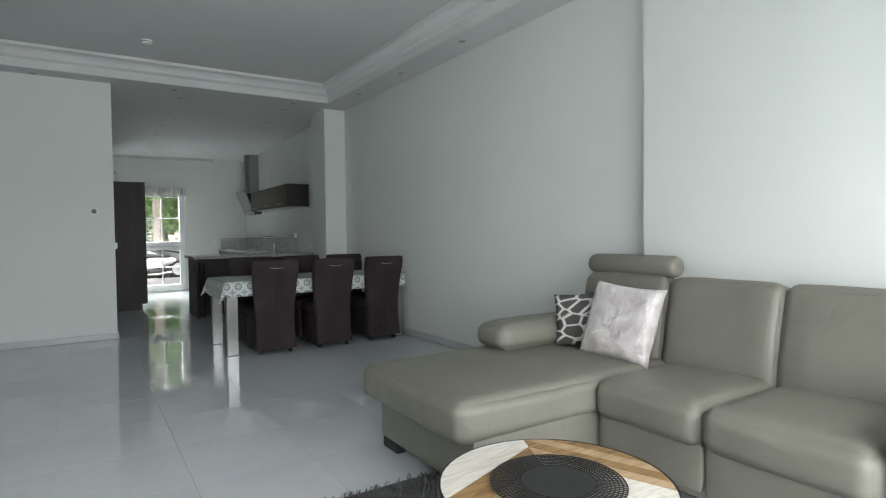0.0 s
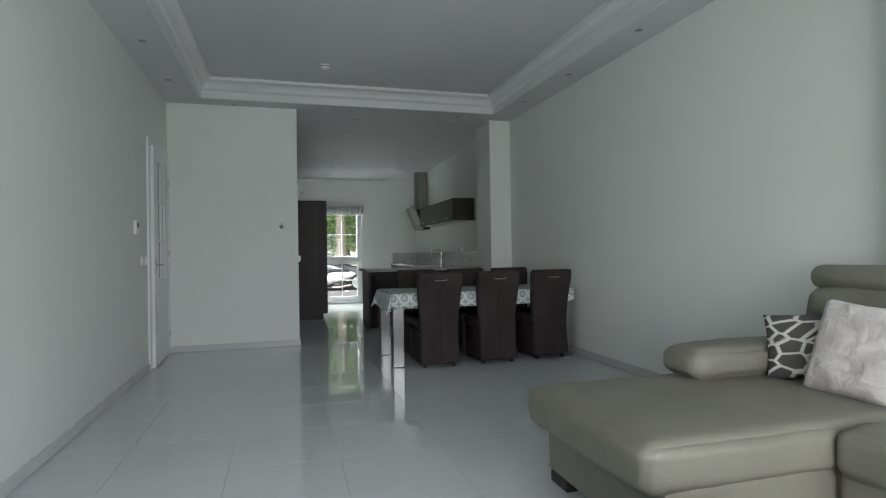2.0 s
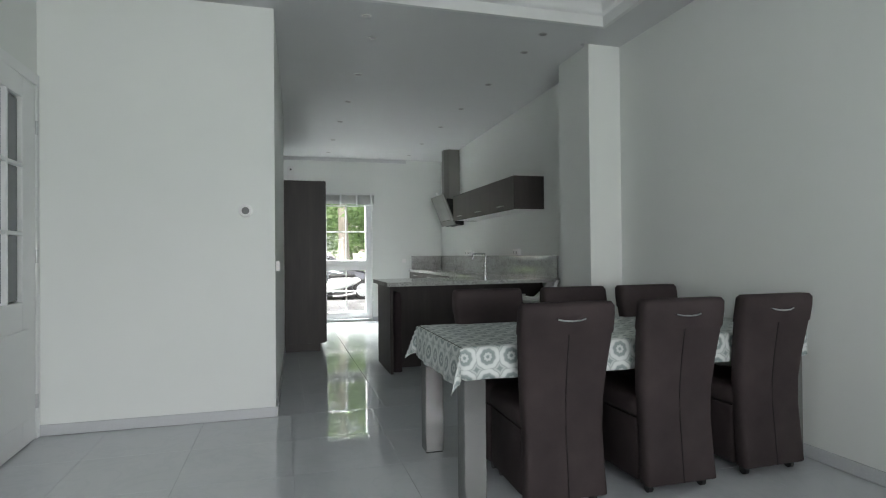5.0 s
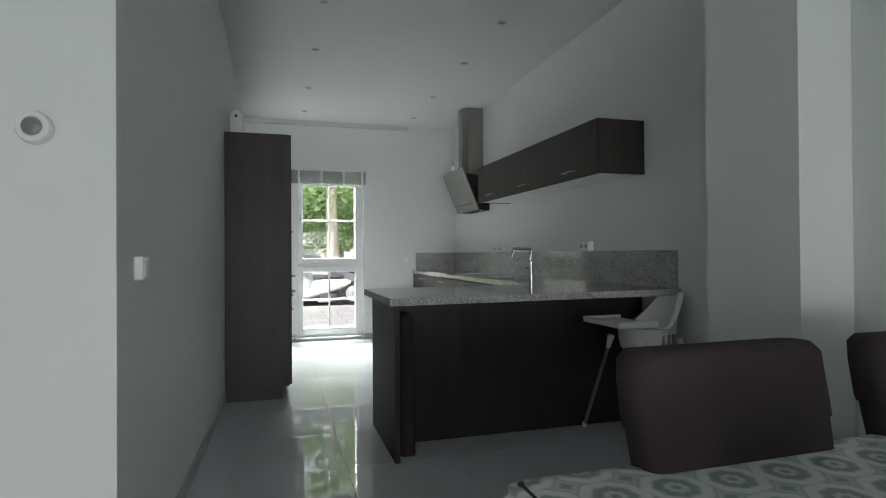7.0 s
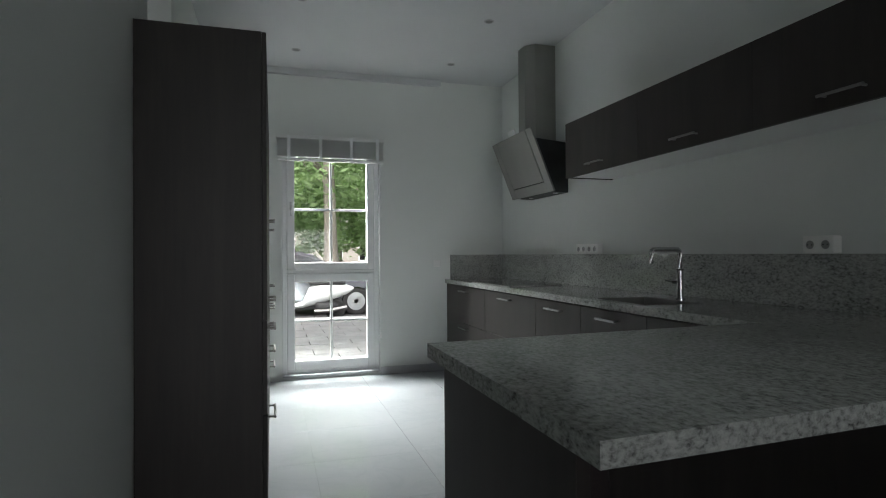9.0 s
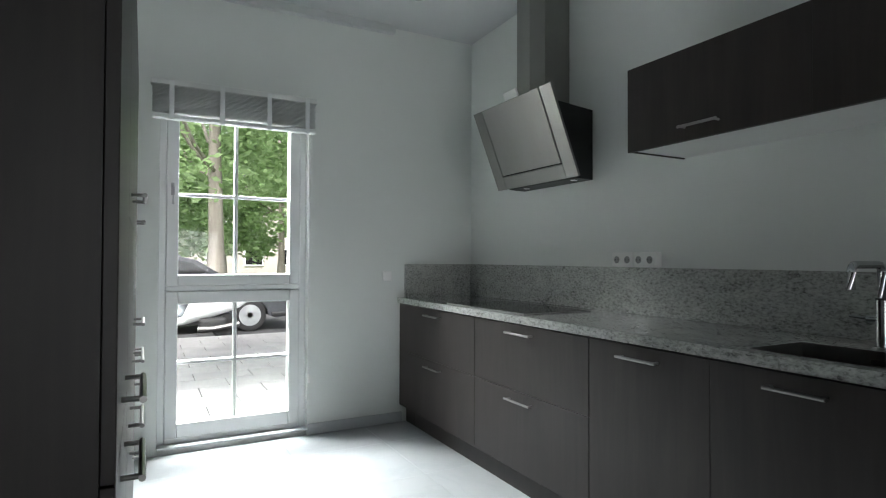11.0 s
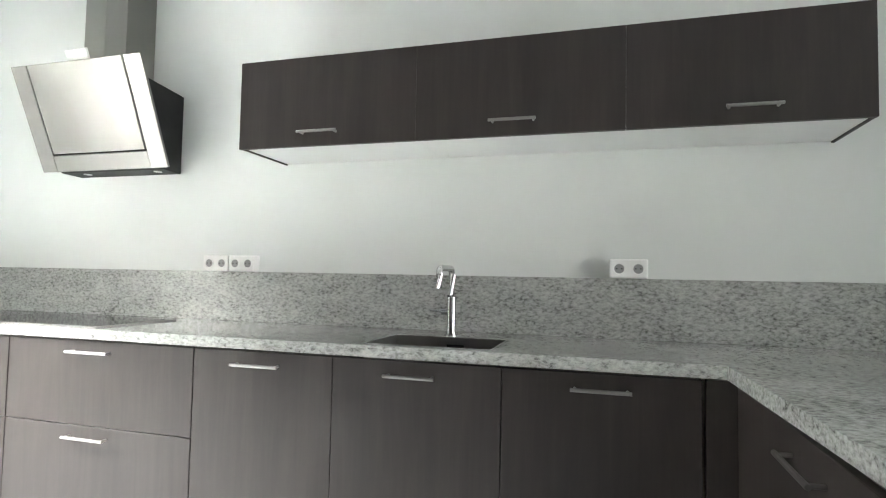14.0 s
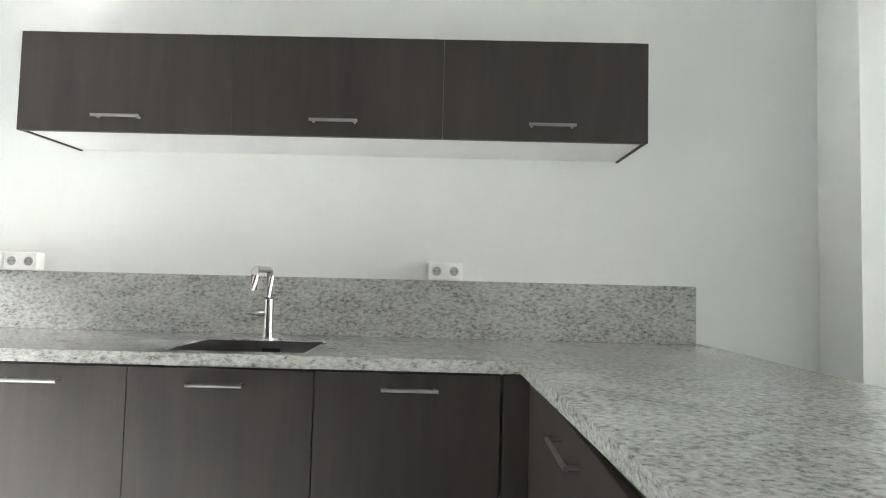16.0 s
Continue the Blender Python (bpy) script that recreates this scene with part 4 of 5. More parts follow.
for x, y in ((-1.83, -10.70), (-1.83, -11.40), (-0.22, -10.70), (-1.02, -12.7), (-0.22, -12.7)):
    part("foot", B(x - 0.03, x + 0.03, y - 0.11, y + 0.05, 0.0 if y > -11.1 else 0.022, 0.0545, bevel=0.004, segments=1), dark_metal, sofa, "dark metal sled foot")
sofa.location = (-0.864, -11.845, 0)
sofa.scale = (0.98, 1.03, 1.05)


def pillow(name, label, mat, w, h, d, m, seed):
    """A stuffed square with pinched corners, standing in its local x and z."""
    bm = bmesh.new()
    n = 22
    for side in (1, -1):
        g = {}
        for i in range(n + 1):
            for j in range(n + 1):
                u, v = 2 * i / n - 1, 2 * j / n - 1
                pinch = 1 - 0.07 * (1 - abs(u) ** 2) * (abs(v) ** 3) - 0.0
                pinv = 1 - 0.07 * (1 - abs(v) ** 2) * (abs(u) ** 3)
                t = ((1 - u ** 4) * (1 - v ** 4)) ** 0.5 * d
                crease = 0.10 * d * noise.noise(Vector((u * 2.2 + seed, v * 2.2, seed)))
                t = t * (1 + 0.25 * noise.noise(Vector((u * 1.5, v * 1.5 + seed, 3)))) + crease * (1 - max(abs(u), abs(v)) ** 6)
                g[i, j] = bm.verts.new((u * w / 2 * pinv, side * max(t, 0), v * h / 2 * pinch))
        for i in range(n):
            for j in range(n):
                f = (g[i, j], g[i + 1, j], g[i + 1, j + 1], g[i, j + 1])
                bm.faces.new(f if side < 0 else f[::-1])
    bmesh.ops.remove_doubles(bm, verts=bm.verts, dist=0.0005)
    ob = solid(name, bm, mat, label, "cushion", smooth=True, angle=80)
    ob.matrix_world = m
    return ob


def make_white_satin():
    m, nt, b = material("crinkled_white_satin")
    vec = coords(nt, (1, 1, 1), False)
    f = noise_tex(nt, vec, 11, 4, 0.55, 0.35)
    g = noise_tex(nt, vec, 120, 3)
    # colour follows the crinkle bump, darker in its hollows: crease shade put into colour
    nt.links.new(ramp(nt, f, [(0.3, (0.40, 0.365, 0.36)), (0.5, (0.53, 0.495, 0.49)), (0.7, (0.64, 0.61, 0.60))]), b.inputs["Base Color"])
    rough_map(nt, b, g, 0.26, 0.42)
    bump(nt, b, f, 0.8, 0.03)
    b.inputs["Sheen Weight"].default_value = 0.3
    return m


def make_giraffe():
    m, nt, b = material("grey_giraffe_print")
    vec = coords(nt, (0.85, 0.3, 1.6), False)
    v = add(nt, "ShaderNodeTexVoronoi", Scale=9.5)
    v.feature = "DISTANCE_TO_EDGE"
    nt.links.new(vec, v.inputs["Vector"])
    n = noise_tex(nt, vec, 60, 3)
    s = nt.nodes.new("ShaderNodeMath")
    s.operation = "MULTIPLY_ADD"
    nt.links.new(n, s.inputs[0])
    s.inputs[1].default_value = 0.05
    nt.links.new(v.outputs["Distance"], s.inputs[2])
    nt.links.new(ramp(nt, s.outputs[0], [(0.08, (0.58, 0.56, 0.54)), (0.12, (0.075, 0.07, 0.068))]), b.inputs["Base Color"])
    b.inputs["Roughness"].default_value = 0.85
    bump(nt, b, n, 0.3, 0.004)
    return m


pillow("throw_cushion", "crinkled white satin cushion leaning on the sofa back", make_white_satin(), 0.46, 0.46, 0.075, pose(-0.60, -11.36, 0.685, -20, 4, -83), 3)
pillow("throw_cushion", "small grey and white giraffe-print cushion on the sofa", make_giraffe(), 0.36, 0.34, 0.055, pose(-0.585, -11.035, 0.665, -14, -8, -66), 8)

# ---- coffee table and rug ----
rug_mat = mottled("dark_grey_shag", (0.085, 0.085, 0.088), (0.14, 0.139, 0.142), 14, 240, (0.9, 1.0), 0.6, spec=0.1)
RX0, RX1, RY0, RY1 = -2.95, -1.20, -13.9, -11.16
rng = random.Random(4)
bm = bmesh.new()
bmesh.ops.create_grid(bm, x_segments=60, y_segments=90, size=0.5)
for v in bm.verts:
    v.co = Vector((RX0 + (v.co.x + 0.5) * (RX1 - RX0), RY0 + (v.co.y + 0.5) * (RY1 - RY0), 0.012 + 0.006 * noise.noise(v.co * 60)))
ring_ = bmesh.ops.extrude_face_region(bm, geom=bm.faces[:])
for v in ring_["geom"]:
    if isinstance(v, bmesh.types.BMVert):
        v.co.z = 0.001
rug = thing("rug", "dark grey shaggy rug under the coffee table", "rug", at=(-2.1, -12.5, 0))
part("backing", bm, rug_mat, rug)
verts, faces = [], []
for k in range(9000):
    x, y = rng.uniform(RX0 - 0.01, RX1), rng.uniform(-12.6, RY1 + 0.012)
    a, ln = rng.uniform(0, 6.28), rng.uniform(0.012, 0.03)
    dx, dy = 0.004 * math.cos(a), 0.004 * math.sin(a)
    lx, ly = rng.uniform(-0.012, 0.012), rng.uniform(-0.012, 0.012)
    i = len(verts)
    verts += [(x - dx, y - dy, 0.008), (x + dx, y + dy, 0.008), (x + dx * 0.6 + lx, y + dy * 0.6 + ly, 0.008 + ln), (x - dx * 0.6 + lx, y - dy * 0.6 + ly, 0.008 + ln)]
    faces.append((i, i + 1, i + 2, i + 3))
me = bpy.data.meshes.new("tuft_layer")
me.from_pydata(verts, [], faces)
me.materials.append(rug_mat)
pile = new("tuft_layer", me)
pile.parent = rug
pile.matrix_parent_inverse = rug.matrix_world.inverted()
pile["kind"] = "stuff"

CTX, CTY, CTR, CTZ = -2.03, -12.30, 0.36, 0.45


def timber(name, a, c, d):
    m, nt, b = material(name)
    vec = coords(nt, (3, 34, 3), False)
    info = nt.nodes.new("ShaderNodeObjectInfo")
    sh = nt.nodes.new("ShaderNodeVectorMath")
    sh.operation = "ADD"
    comb = nt.nodes.new("ShaderNodeCombineXYZ")
    mul = nt.nodes.new("ShaderNodeMath")
    mul.operation = "MULTIPLY"
    mul.inputs[1].default_value = 60
    nt.links.new(info.outputs["Random"], mul.inputs[0])
    nt.links.new(mul.outputs[0], comb.inputs[0])
    nt.links.new(mul.outputs[0], comb.inputs[1])
    nt.links.new(comb.outputs[0], sh.inputs[0])
    nt.links.new(vec, sh.inputs[1])
    g = noise_tex(nt, sh.outputs[0], 1.6, 6, 0.6, 0.8)
    nt.links.new(ramp(nt, g, [(0.3, a), (0.5, c), (0.72, d)]), b.inputs["Base Color"])
    rough_map(nt, b, g, 0.45, 0.65)
    bump(nt, b, g, 0.15, 0.003)
    return m


oak = timber("reclaimed_oak", (0.13, 0.065, 0.022), (0.27, 0.155, 0.06), (0.36, 0.225, 0.095))
pale_oak = timber("pale_oak", (0.28, 0.18, 0.09), (0.42, 0.29, 0.16), (0.52, 0.38, 0.23))
white_wood = timber("whitewashed_wood", (0.52, 0.47, 0.40), (0.68, 0.64, 0.57), (0.76, 0.73, 0.67))
ctable = thing("coffee_table", "round coffee table with a chevron of reclaimed wood", "coffee table", at=(CTX, CTY, 0))
bm = bmesh.new()
lathe(bm, [(CTR - 0.004, CTZ - 0.03), (CTR, CTZ - 0.028), (CTR, CTZ + 0.001), (CTR - 0.004, CTZ + 0.002), (CTR - 0.006, CTZ - 0.012), (0.0, CTZ - 0.012)], (CTX, CTY, 0), 64)
part("rim", bm, dark_metal, ctable, "black metal rim", smooth=True)


def clip(poly, inside, cross):
    out = []
    for k, p in enumerate(poly):
        q = poly[(k + 1) % len(poly)]
        if inside(p):
            out.append(p)
        if inside(p) != inside(q):
            out.append(cross(p, q))
    return out


def clip_disc(poly, r, n=56):
    for k in range(n):
        a = 2 * math.pi * (k + 0.5) / n
        nx, ny = math.cos(a), math.sin(a)
        rr = r * math.cos(math.pi / n)

        def side(p):
            return rr - p[0] * nx - p[1] * ny

        def cross(p, q):
            s = side(p) / (side(p) - side(q))
            return (p[0] + s * (q[0] - p[0]), p[1] + s * (q[1] - p[1]))
        poly = clip(poly, lambda p: side(p) >= 0, cross)
        if len(poly) < 3:
            return []
    return poly


spin = Matrix.Rotation(radians(-25), 2)
order = [oak, white_wood, pale_oak, white_wood, oak, white_wood, oak, pale_oak, white_wood]
for half in (0, 1):
    for k in range(-11, 12):
        w = 0.072
        y0 = k * w
        # boards slope at 45 degrees away from the middle seam
        if half:
            quad = [(0.0, y0), (0.4, y0 - 0.4), (0.4, y0 - 0.4 + w - 0.002), (0.0, y0 + w - 0.002)]
        else:
            quad = [(-0.4, y0 - 0.4), (-0.001, y0), (-0.001, y0 + w - 0.002), (-0.4, y0 - 0.4 + w - 0.002)]
        poly = clip_disc([tuple(spin @ Vector(p)) for p in quad], CTR - 0.006)
        if len(poly) < 3:
            continue
        area = sum(p[0] * q[1] - q[0] * p[1] for p, q in zip(poly, poly[1:] + poly[:1])) / 2
        if abs(area) < 2e-4:
            continue
        bm = prism(bmesh.new(), poly, "z", -0.011, 0.0)
        ob = part("plank", bm, order[(k * 2 + half) % len(order)], ctable)
        ob.matrix_parent_inverse = Matrix.Identity(4)
        ob.location = (0, 0, CTZ)
for k in range(3):
    a = radians(30 + 120 * k)
    c_, s_ = math.cos(a), math.sin(a)
    part("leg", tube(bmesh.new(), [(CTX + 0.27 * c_, CTY + 0.27 * s_, CTZ - 0.03), (CTX + 0.22 * c_, CTY + 0.22 * s_, 0.03)], 0.011, 10), dark_metal, ctable, "black metal leg", smooth=True)
mat_ = thing("placemat", "round dark perforated metal mat on the coffee table", "placemat", at=(CTX, CTY - 0.01, CTZ))
zc = CTZ + 0.0035
part("centre_disc", lathe(bmesh.new(), [(0.112, 0.0), (0.112, 0.003), (0.0, 0.003)], (CTX, CTY - 0.01, zc), 48), dark_metal, mat_, smooth=True)
verts, faces = [], []
for rr in [0.118 + 0.0122 * q for q in range(8)]:
    n = 72
    i = len(verts)
    for k in range(n):
        a = 2 * math.pi * k / n
        for r_ in (rr, rr + 0.0036):
            for dz in (0.0, 0.0028):
                verts.append((CTX + r_ * math.cos(a), CTY - 0.01 + r_ * math.sin(a), zc + dz))
    for k in range(n):
        p, q = i + 4 * k, i + 4 * ((k + 1) % n)
        faces += [(p + 1, p + 3, q + 3, q + 1), (p, q, q + 2, p + 2), (p, p + 1, q + 1, q), (p + 2, q + 2, q + 3, p + 3)]
for k in range(90):
    a = 2 * math.pi * k / 90
    t_ = Vector((-math.sin(a), math.cos(a), 0)) * 0.0013
    o_ = Vector((math.cos(a), math.sin(a), 0))
    i = len(verts)
    for r_ in (0.111, 0.206):
        for s_ in (-1, 1):
            for dz in (0.0003, 0.0025):
                verts.append(tuple(Vector((CTX, CTY - 0.01, zc + dz)) + o_ * r_ + t_ * s_))
    faces += [(i + 1, i + 3, i + 7, i + 5), (i, i + 4, i + 6, i + 2), (i, i + 1, i + 5, i + 4), (i + 2, i + 6, i + 7, i + 3)]
me = bpy.data.meshes.new("perforated_rim")
me.from_pydata(verts, [], faces)
me.materials.append(dark_metal)
ob = new("perforated_rim", me)
ob.parent = mat_
ob.matrix_parent_inverse = mat_.matrix_world.inverted()

# ---- high chair ----
hc = thing("high_chair", "white plastic high chair with a tray and splayed steel legs", "high chair", at=(-0.26, -4.70, 0))
leg_metal = mottled("grey_leg_metal", (0.24, 0.245, 0.25), (0.30, 0.305, 0.31), 6, 140, (0.35, 0.45), 0.02, 0.8)
HX, HYc = -0.26, -4.70
for tx, ty, fx, fy in ((-0.40, -4.83, -0.47, -4.93), (-0.42, -4.56, -0.50, -4.36), (-0.13, -4.83, -0.03, -4.96), (-0.13, -4.58, -0.03, -4.44)):
    leg = part("leg", tube(bmesh.new(), [(tx, ty, 0.62), (fx, fy, 0.015)], 0.011, 10), leg_metal, hc, "slim steel leg", smooth=True)
    part("foot_cap", lathe(bmesh.new(), [(0.014, 0.0), (0.014, 0.03), (0.0, 0.031)], (fx, fy, 0.0), 12), plastic_white, leg)
    part("leg_socket", cyl(bmesh.new(), (tx + (fx - tx) * 0.12, ty + (fy - ty) * 0.12, 0.548), (tx, ty, 0.63), 0.014, 0.022, 12), plastic_white, hc, smooth=True)
# a deep bucket with low sides and a high arched back
outer = []
for k in range(48):
    a = 2 * math.pi * k / 48
    lift = max(0.0, min(1.0, (math.cos(a) - 0.05) / 0.75))
    outer.append((a, 0.705 + 0.195 * lift ** 1.3))


def shell_ring(f, rad, out=0.0):
    """One ring of the seat at the share f of its height."""
    ring = []
    for a, top in outer:
        ca, sa = math.cos(a), math.sin(a)
        lean = 0.05 * f * max(0.0, ca)
        wide = 0.168 - 0.055 * max(0.0, ca) * f
        ring.append((HX + rad * 0.165 * ca + lean + out * ca, HYc + rad * wide * sa + out * sa, 0.535 + (top - 0.535) * f))
    return ring


rings = [shell_ring(f, rad) for f, rad in ((0.0, 0.62), (0.06, 0.82), (0.2, 0.95), (0.45, 1.0), (0.75, 1.03), (0.93, 1.06))]
rings += [shell_ring(0.99, 1.06, 0.022), shell_ring(1.0, 1.06, 0.018), shell_ring(1.0, 1.0), shell_ring(0.9, 0.96), shell_ring(0.5, 0.92), shell_ring(0.22, 0.85), shell_ring(0.1, 0.7)]
part("seat_shell", loft(bmesh.new(), rings), plastic_white, hc, "white moulded plastic seat with a rolled rim", smooth=True, angle=50)
bm = bmesh.new()
cushion(bm, HX - 0.33, HX - 0.06, HYc - 0.195, HYc + 0.195, 0.715, 0.735, 0.009, 0.0, 6)
part("tray", bm, plastic_white, hc, "white plastic tray", smooth=True, angle=50)
bm = bmesh.new()
for x0, x1, y0, y1 in ((-0.33, -0.315, -0.195, 0.195), (-0.33, -0.06, -0.195, -0.18), (-0.33, -0.06, 0.18, 0.195)):
    box(bm, HX + x0, HX + x1, HYc + y0, HYc + y1, 0.733, 0.752, 0.004, 2)
part("tray_rim", bm, plastic_white, hc, smooth=True, angle=50)
for y in (-0.045, 0.0, 0.045):
    part("vent_slot", B(HX + 0.03 + y * 0.9 - 0.01, HX + 0.03 + y * 0.9 + 0.01, HYc - 0.172, HYc - 0.15, 0.60, 0.665, bevel=0.004, segments=1), mottled("slot_grey", (0.25, 0.26, 0.26), (0.3, 0.31, 0.31), 5, 80, (0.6, 0.7), 0.0) if "slot_grey" not in bpy.data.materials else bpy.data.materials["slot_grey"], hc)

board = thing("folded_cover", "tall dark folded cover leaning behind the peninsula end panel", "cover", at=(-1.73, -4.46, 0))
part("cover", loft(bmesh.new(), [rounded(-1.735, -4.46, 0.045 * f, 0.085, 0.03 * f, z, 3) for z, f in ((0.0, 1.0), (0.05, 1.05), (0.6, 1.0), (0.74, 0.95), (0.79, 0.75), (0.81, 0.4))]), fabric, board, smooth=True, angle=60)

# ---- fittings on walls and ceilings ----
spot_grey = mottled("spot_lens", (0.10, 0.10, 0.10), (0.14, 0.14, 0.14), 9, 90, (0.2, 0.3), 0.0)
spot = thing("ceiling_spot", "small round recessed ceiling spot, switched off", "spotlight", "recessed spots", at=(-0.72, -0.51, kitchen_z(-0.51)))
part("ring", lathe(bmesh.new(), [(0.027, -0.001), (0.028, -0.004), (0.036, -0.004), (0.039, -0.0005), (0.039, 0.0)], (-0.72, -0.51, kitchen_z(-0.51)), 20), mottled("spot_ring", (0.42, 0.42, 0.42), (0.48, 0.48, 0.48), 9, 90, (0.4, 0.5), 0.0), spot, smooth=True)
part("lens", lathe(bmesh.new(), [(0.0275, -0.0015), (0.0, -0.0012)], (-0.72, -0.51, kitchen_z(-0.51)), 20), mottled("spot_glass", (0.16, 0.16, 0.16), (0.22, 0.22, 0.22), 9, 90, (0.25, 0.35), 0.0), spot, smooth=True)
spots = [(-0.72, y) for y in (-1.47, -2.59, -3.53, -4.50, -5.44)] + [(-2.11, y) for y in (-0.51, -1.47, -2.59, -3.53, -4.50, -5.44)]
spots += [(x, -5.86) for x in (-0.735, -2.22, -3.65)] + [(-0.16, y) for y in (-6.78, -7.9, -9.13, -10.3, -11.5)] + [(-4.24, y) for y in (-6.78, -7.9, -9.13, -10.3, -11.5)]
for x, y in spots:
    copy_thing(spot, pose(x, y, kitchen_z(y)))
sm = thing("smoke_detector", "round white smoke detector on the raised ceiling", "smoke detector", at=(-2.62, -6.95, ZR))
part("housing", lathe(bmesh.new(), [(0.055, 0.0), (0.055, -0.012), (0.048, -0.03), (0.03, -0.038), (0.0, -0.039)], (-2.62, -6.95, ZR), 28), plastic_white, sm, smooth=True)
part("vent_ring", lathe(bmesh.new(), [(0.0555, -0.013), (0.054, -0.017), (0.0525, -0.0205)], (-2.62, -6.95, ZR), 28), spot_grey, sm, smooth=True)

th = thing("thermostat", "white wall thermostat with a grey display", "thermostat", at=(XL, -7.40, 1.44))
part("housing", B(XL + 0.0005, XL + 0.026, -7.45, -7.34, 1.375, 1.505, bevel=0.006, segments=2), plastic_white, th)
part("display", B(XL + 0.0262, XL + 0.0275, -7.43, -7.36, 1.445, 1.49), spot_grey, th, "grey display")
for y, w in ((-7.155, 0.042), (-6.99, 0.03)):
    sw = thing("light_switch", "white rocker light switch on the painted wall", "switch", "light switches", at=(XL, y, 1.125))
    part("plate", B(XL + 0.0005, XL + 0.011, y - w, y + w, 1.083, 1.167, bevel=0.003, segments=1), plastic_white, sw)
    part("rocker", B(XL + 0.0112, XL + 0.015, y - w * 0.7, y + w * 0.7, 1.096, 1.154, bevel=0.002, segments=1), plastic_white, sw)
sw = thing("light_switch", "white double light switch on the kitchen side wall", "switch", "light switches", at=(XK, -5.56, 1.11))
part("plate", B(XK + 0.0005, XK + 0.03, -5.605, -5.515, 1.07, 1.15, bevel=0.004, segments=1), plastic_white, sw)
part("rocker", B(XK + 0.0302, XK + 0.034, -5.59, -5.53, 1.082, 1.138, bevel=0.002, segments=1), plastic_white, sw)
slot_lens = mottled("sensor_lens", (0.17, 0.175, 0.175), (0.22, 0.225, 0.225), 9, 90, (0.25, 0.35), 0.0)
dial = thing("wall_sensor", "round white wall sensor with a dark lens", "sensor", at=(-3.11, YP, 1.52))
bm = lathe(bmesh.new(), [(0.048, 0.0), (0.048, 0.014), (0.042, 0.028), (0.030, 0.034), (0.027, 0.030)], (0, 0, 0), 28)
bmesh.ops.transform(bm, matrix=pose(-3.11, YP - 0.0005, 1.52, 90, 0, 0), verts=bm.verts)
part("housing", bm, plastic_white, dial, smooth=True)
bm = lathe(bmesh.new(), [(0.0285, 0.029), (0.02, 0.033), (0.0, 0.036)], (0, 0, 0), 28)
bmesh.ops.transform(bm, matrix=pose(-3.11, YP - 0.0005, 1.52, 90, 0, 0), verts=bm.verts)
part("lens", bm, slot_lens, dial, smooth=True)
ws = thing("wall_socket", "white wall socket beside the window", "socket", at=(-0.72, 0, 1.08))
part("housing", B(-0.755, -0.685, -0.012, -0.0005, 1.045, 1.115, bevel=0.003, segments=1), plastic_white, ws)
part("recess", cyl(bmesh.new(), (-0.72, -0.0135, 1.08), (-0.72, -0.0115, 1.08), 0.02, n=16), plastic_white, ws)

# ---- the street outside the window ----
GZ = -0.10
asphalt = mottled("asphalt", (0.045, 0.045, 0.047), (0.07, 0.07, 0.072), 1.5, 180, (0.8, 0.95), 0.4)
grass_mat = mottled("grass", (0.05, 0.09, 0.025), (0.09, 0.14, 0.04), 1.2, 90, (0.8, 0.95), 0.5)
slab_mat = mottled("concrete_slab", (0.23, 0.225, 0.22), (0.31, 0.302, 0.292), 2.5, 140, (0.75, 0.9), 0.3)
kerb_mat = mottled("kerb_concrete", (0.26, 0.26, 0.25), (0.34, 0.34, 0.33), 3, 120, (0.75, 0.9), 0.3)
bark = mottled("bark", (0.19, 0.17, 0.145), (0.30, 0.275, 0.24), 3, 24, (0.85, 0.95), 0.8, stretch=(1, 1, 0.25), dist=0.03)
solid("ground", B(-400, 400, -400, 400, GZ - 0.4, GZ - 0.13), grass_mat, "level grassy ground reaching the horizon", "ground", **setting)
solid("road", B(-60, 60, 6.3, 12.5, GZ - 0.25, GZ - 0.11), asphalt, "grey asphalt street with parked vehicles", "road", **setting)
pavement = solid("pavement", B(-40, 40, 0.31, 6.15, GZ - 0.25, GZ - 0.03), kerb_mat, "pavement of pale concrete slabs", "pavement", **setting)
solid("kerb", B(-40, 40, 6.151, 6.3, GZ - 0.25, GZ + 0.0, bevel=0.01, segments=1), kerb_mat, "pale concrete kerb along the street", "kerb", **setting)
solid("verge", B(-40, 40, 12.5, 60, GZ - 0.25, GZ - 0.02), grass_mat, "park lawn beyond the street", "lawn", **setting)


def make_leaf(name, a, c):
    m, nt, b = material(name)
    geo = nt.nodes.new("ShaderNodeNewGeometry")
    nt.links.new(ramp(nt, geo.outputs["Random Per Island"], [(0.0, a), (1.0, c)]), b.inputs["Base Color"])
    b.inputs["Roughness"].default_value = 0.6
    b.inputs["Transmission Weight"].default_value = 0.0
    tr = add(nt, "ShaderNodeBsdfTranslucent")
    nt.links.new(ramp(nt, geo.outputs["Random Per Island"], [(0.0, (0.30, 0.45, 0.18)), (1.0, (0.46, 0.62, 0.32))]), tr.inputs["Color"])
    mx = add(nt, "ShaderNodeMixShader", Fac=0.45)
    nt.links.new(b.outputs[0], mx.inputs[1])
    nt.links.new(tr.outputs[0], mx.inputs[2])
    nt.links.new(mx.outputs[0], nt.nodes["Material Output"].inputs["Surface"])
    return m


leaf_mat = make_leaf("leaves", (0.12, 0.19, 0.085), (0.23, 0.33, 0.15))


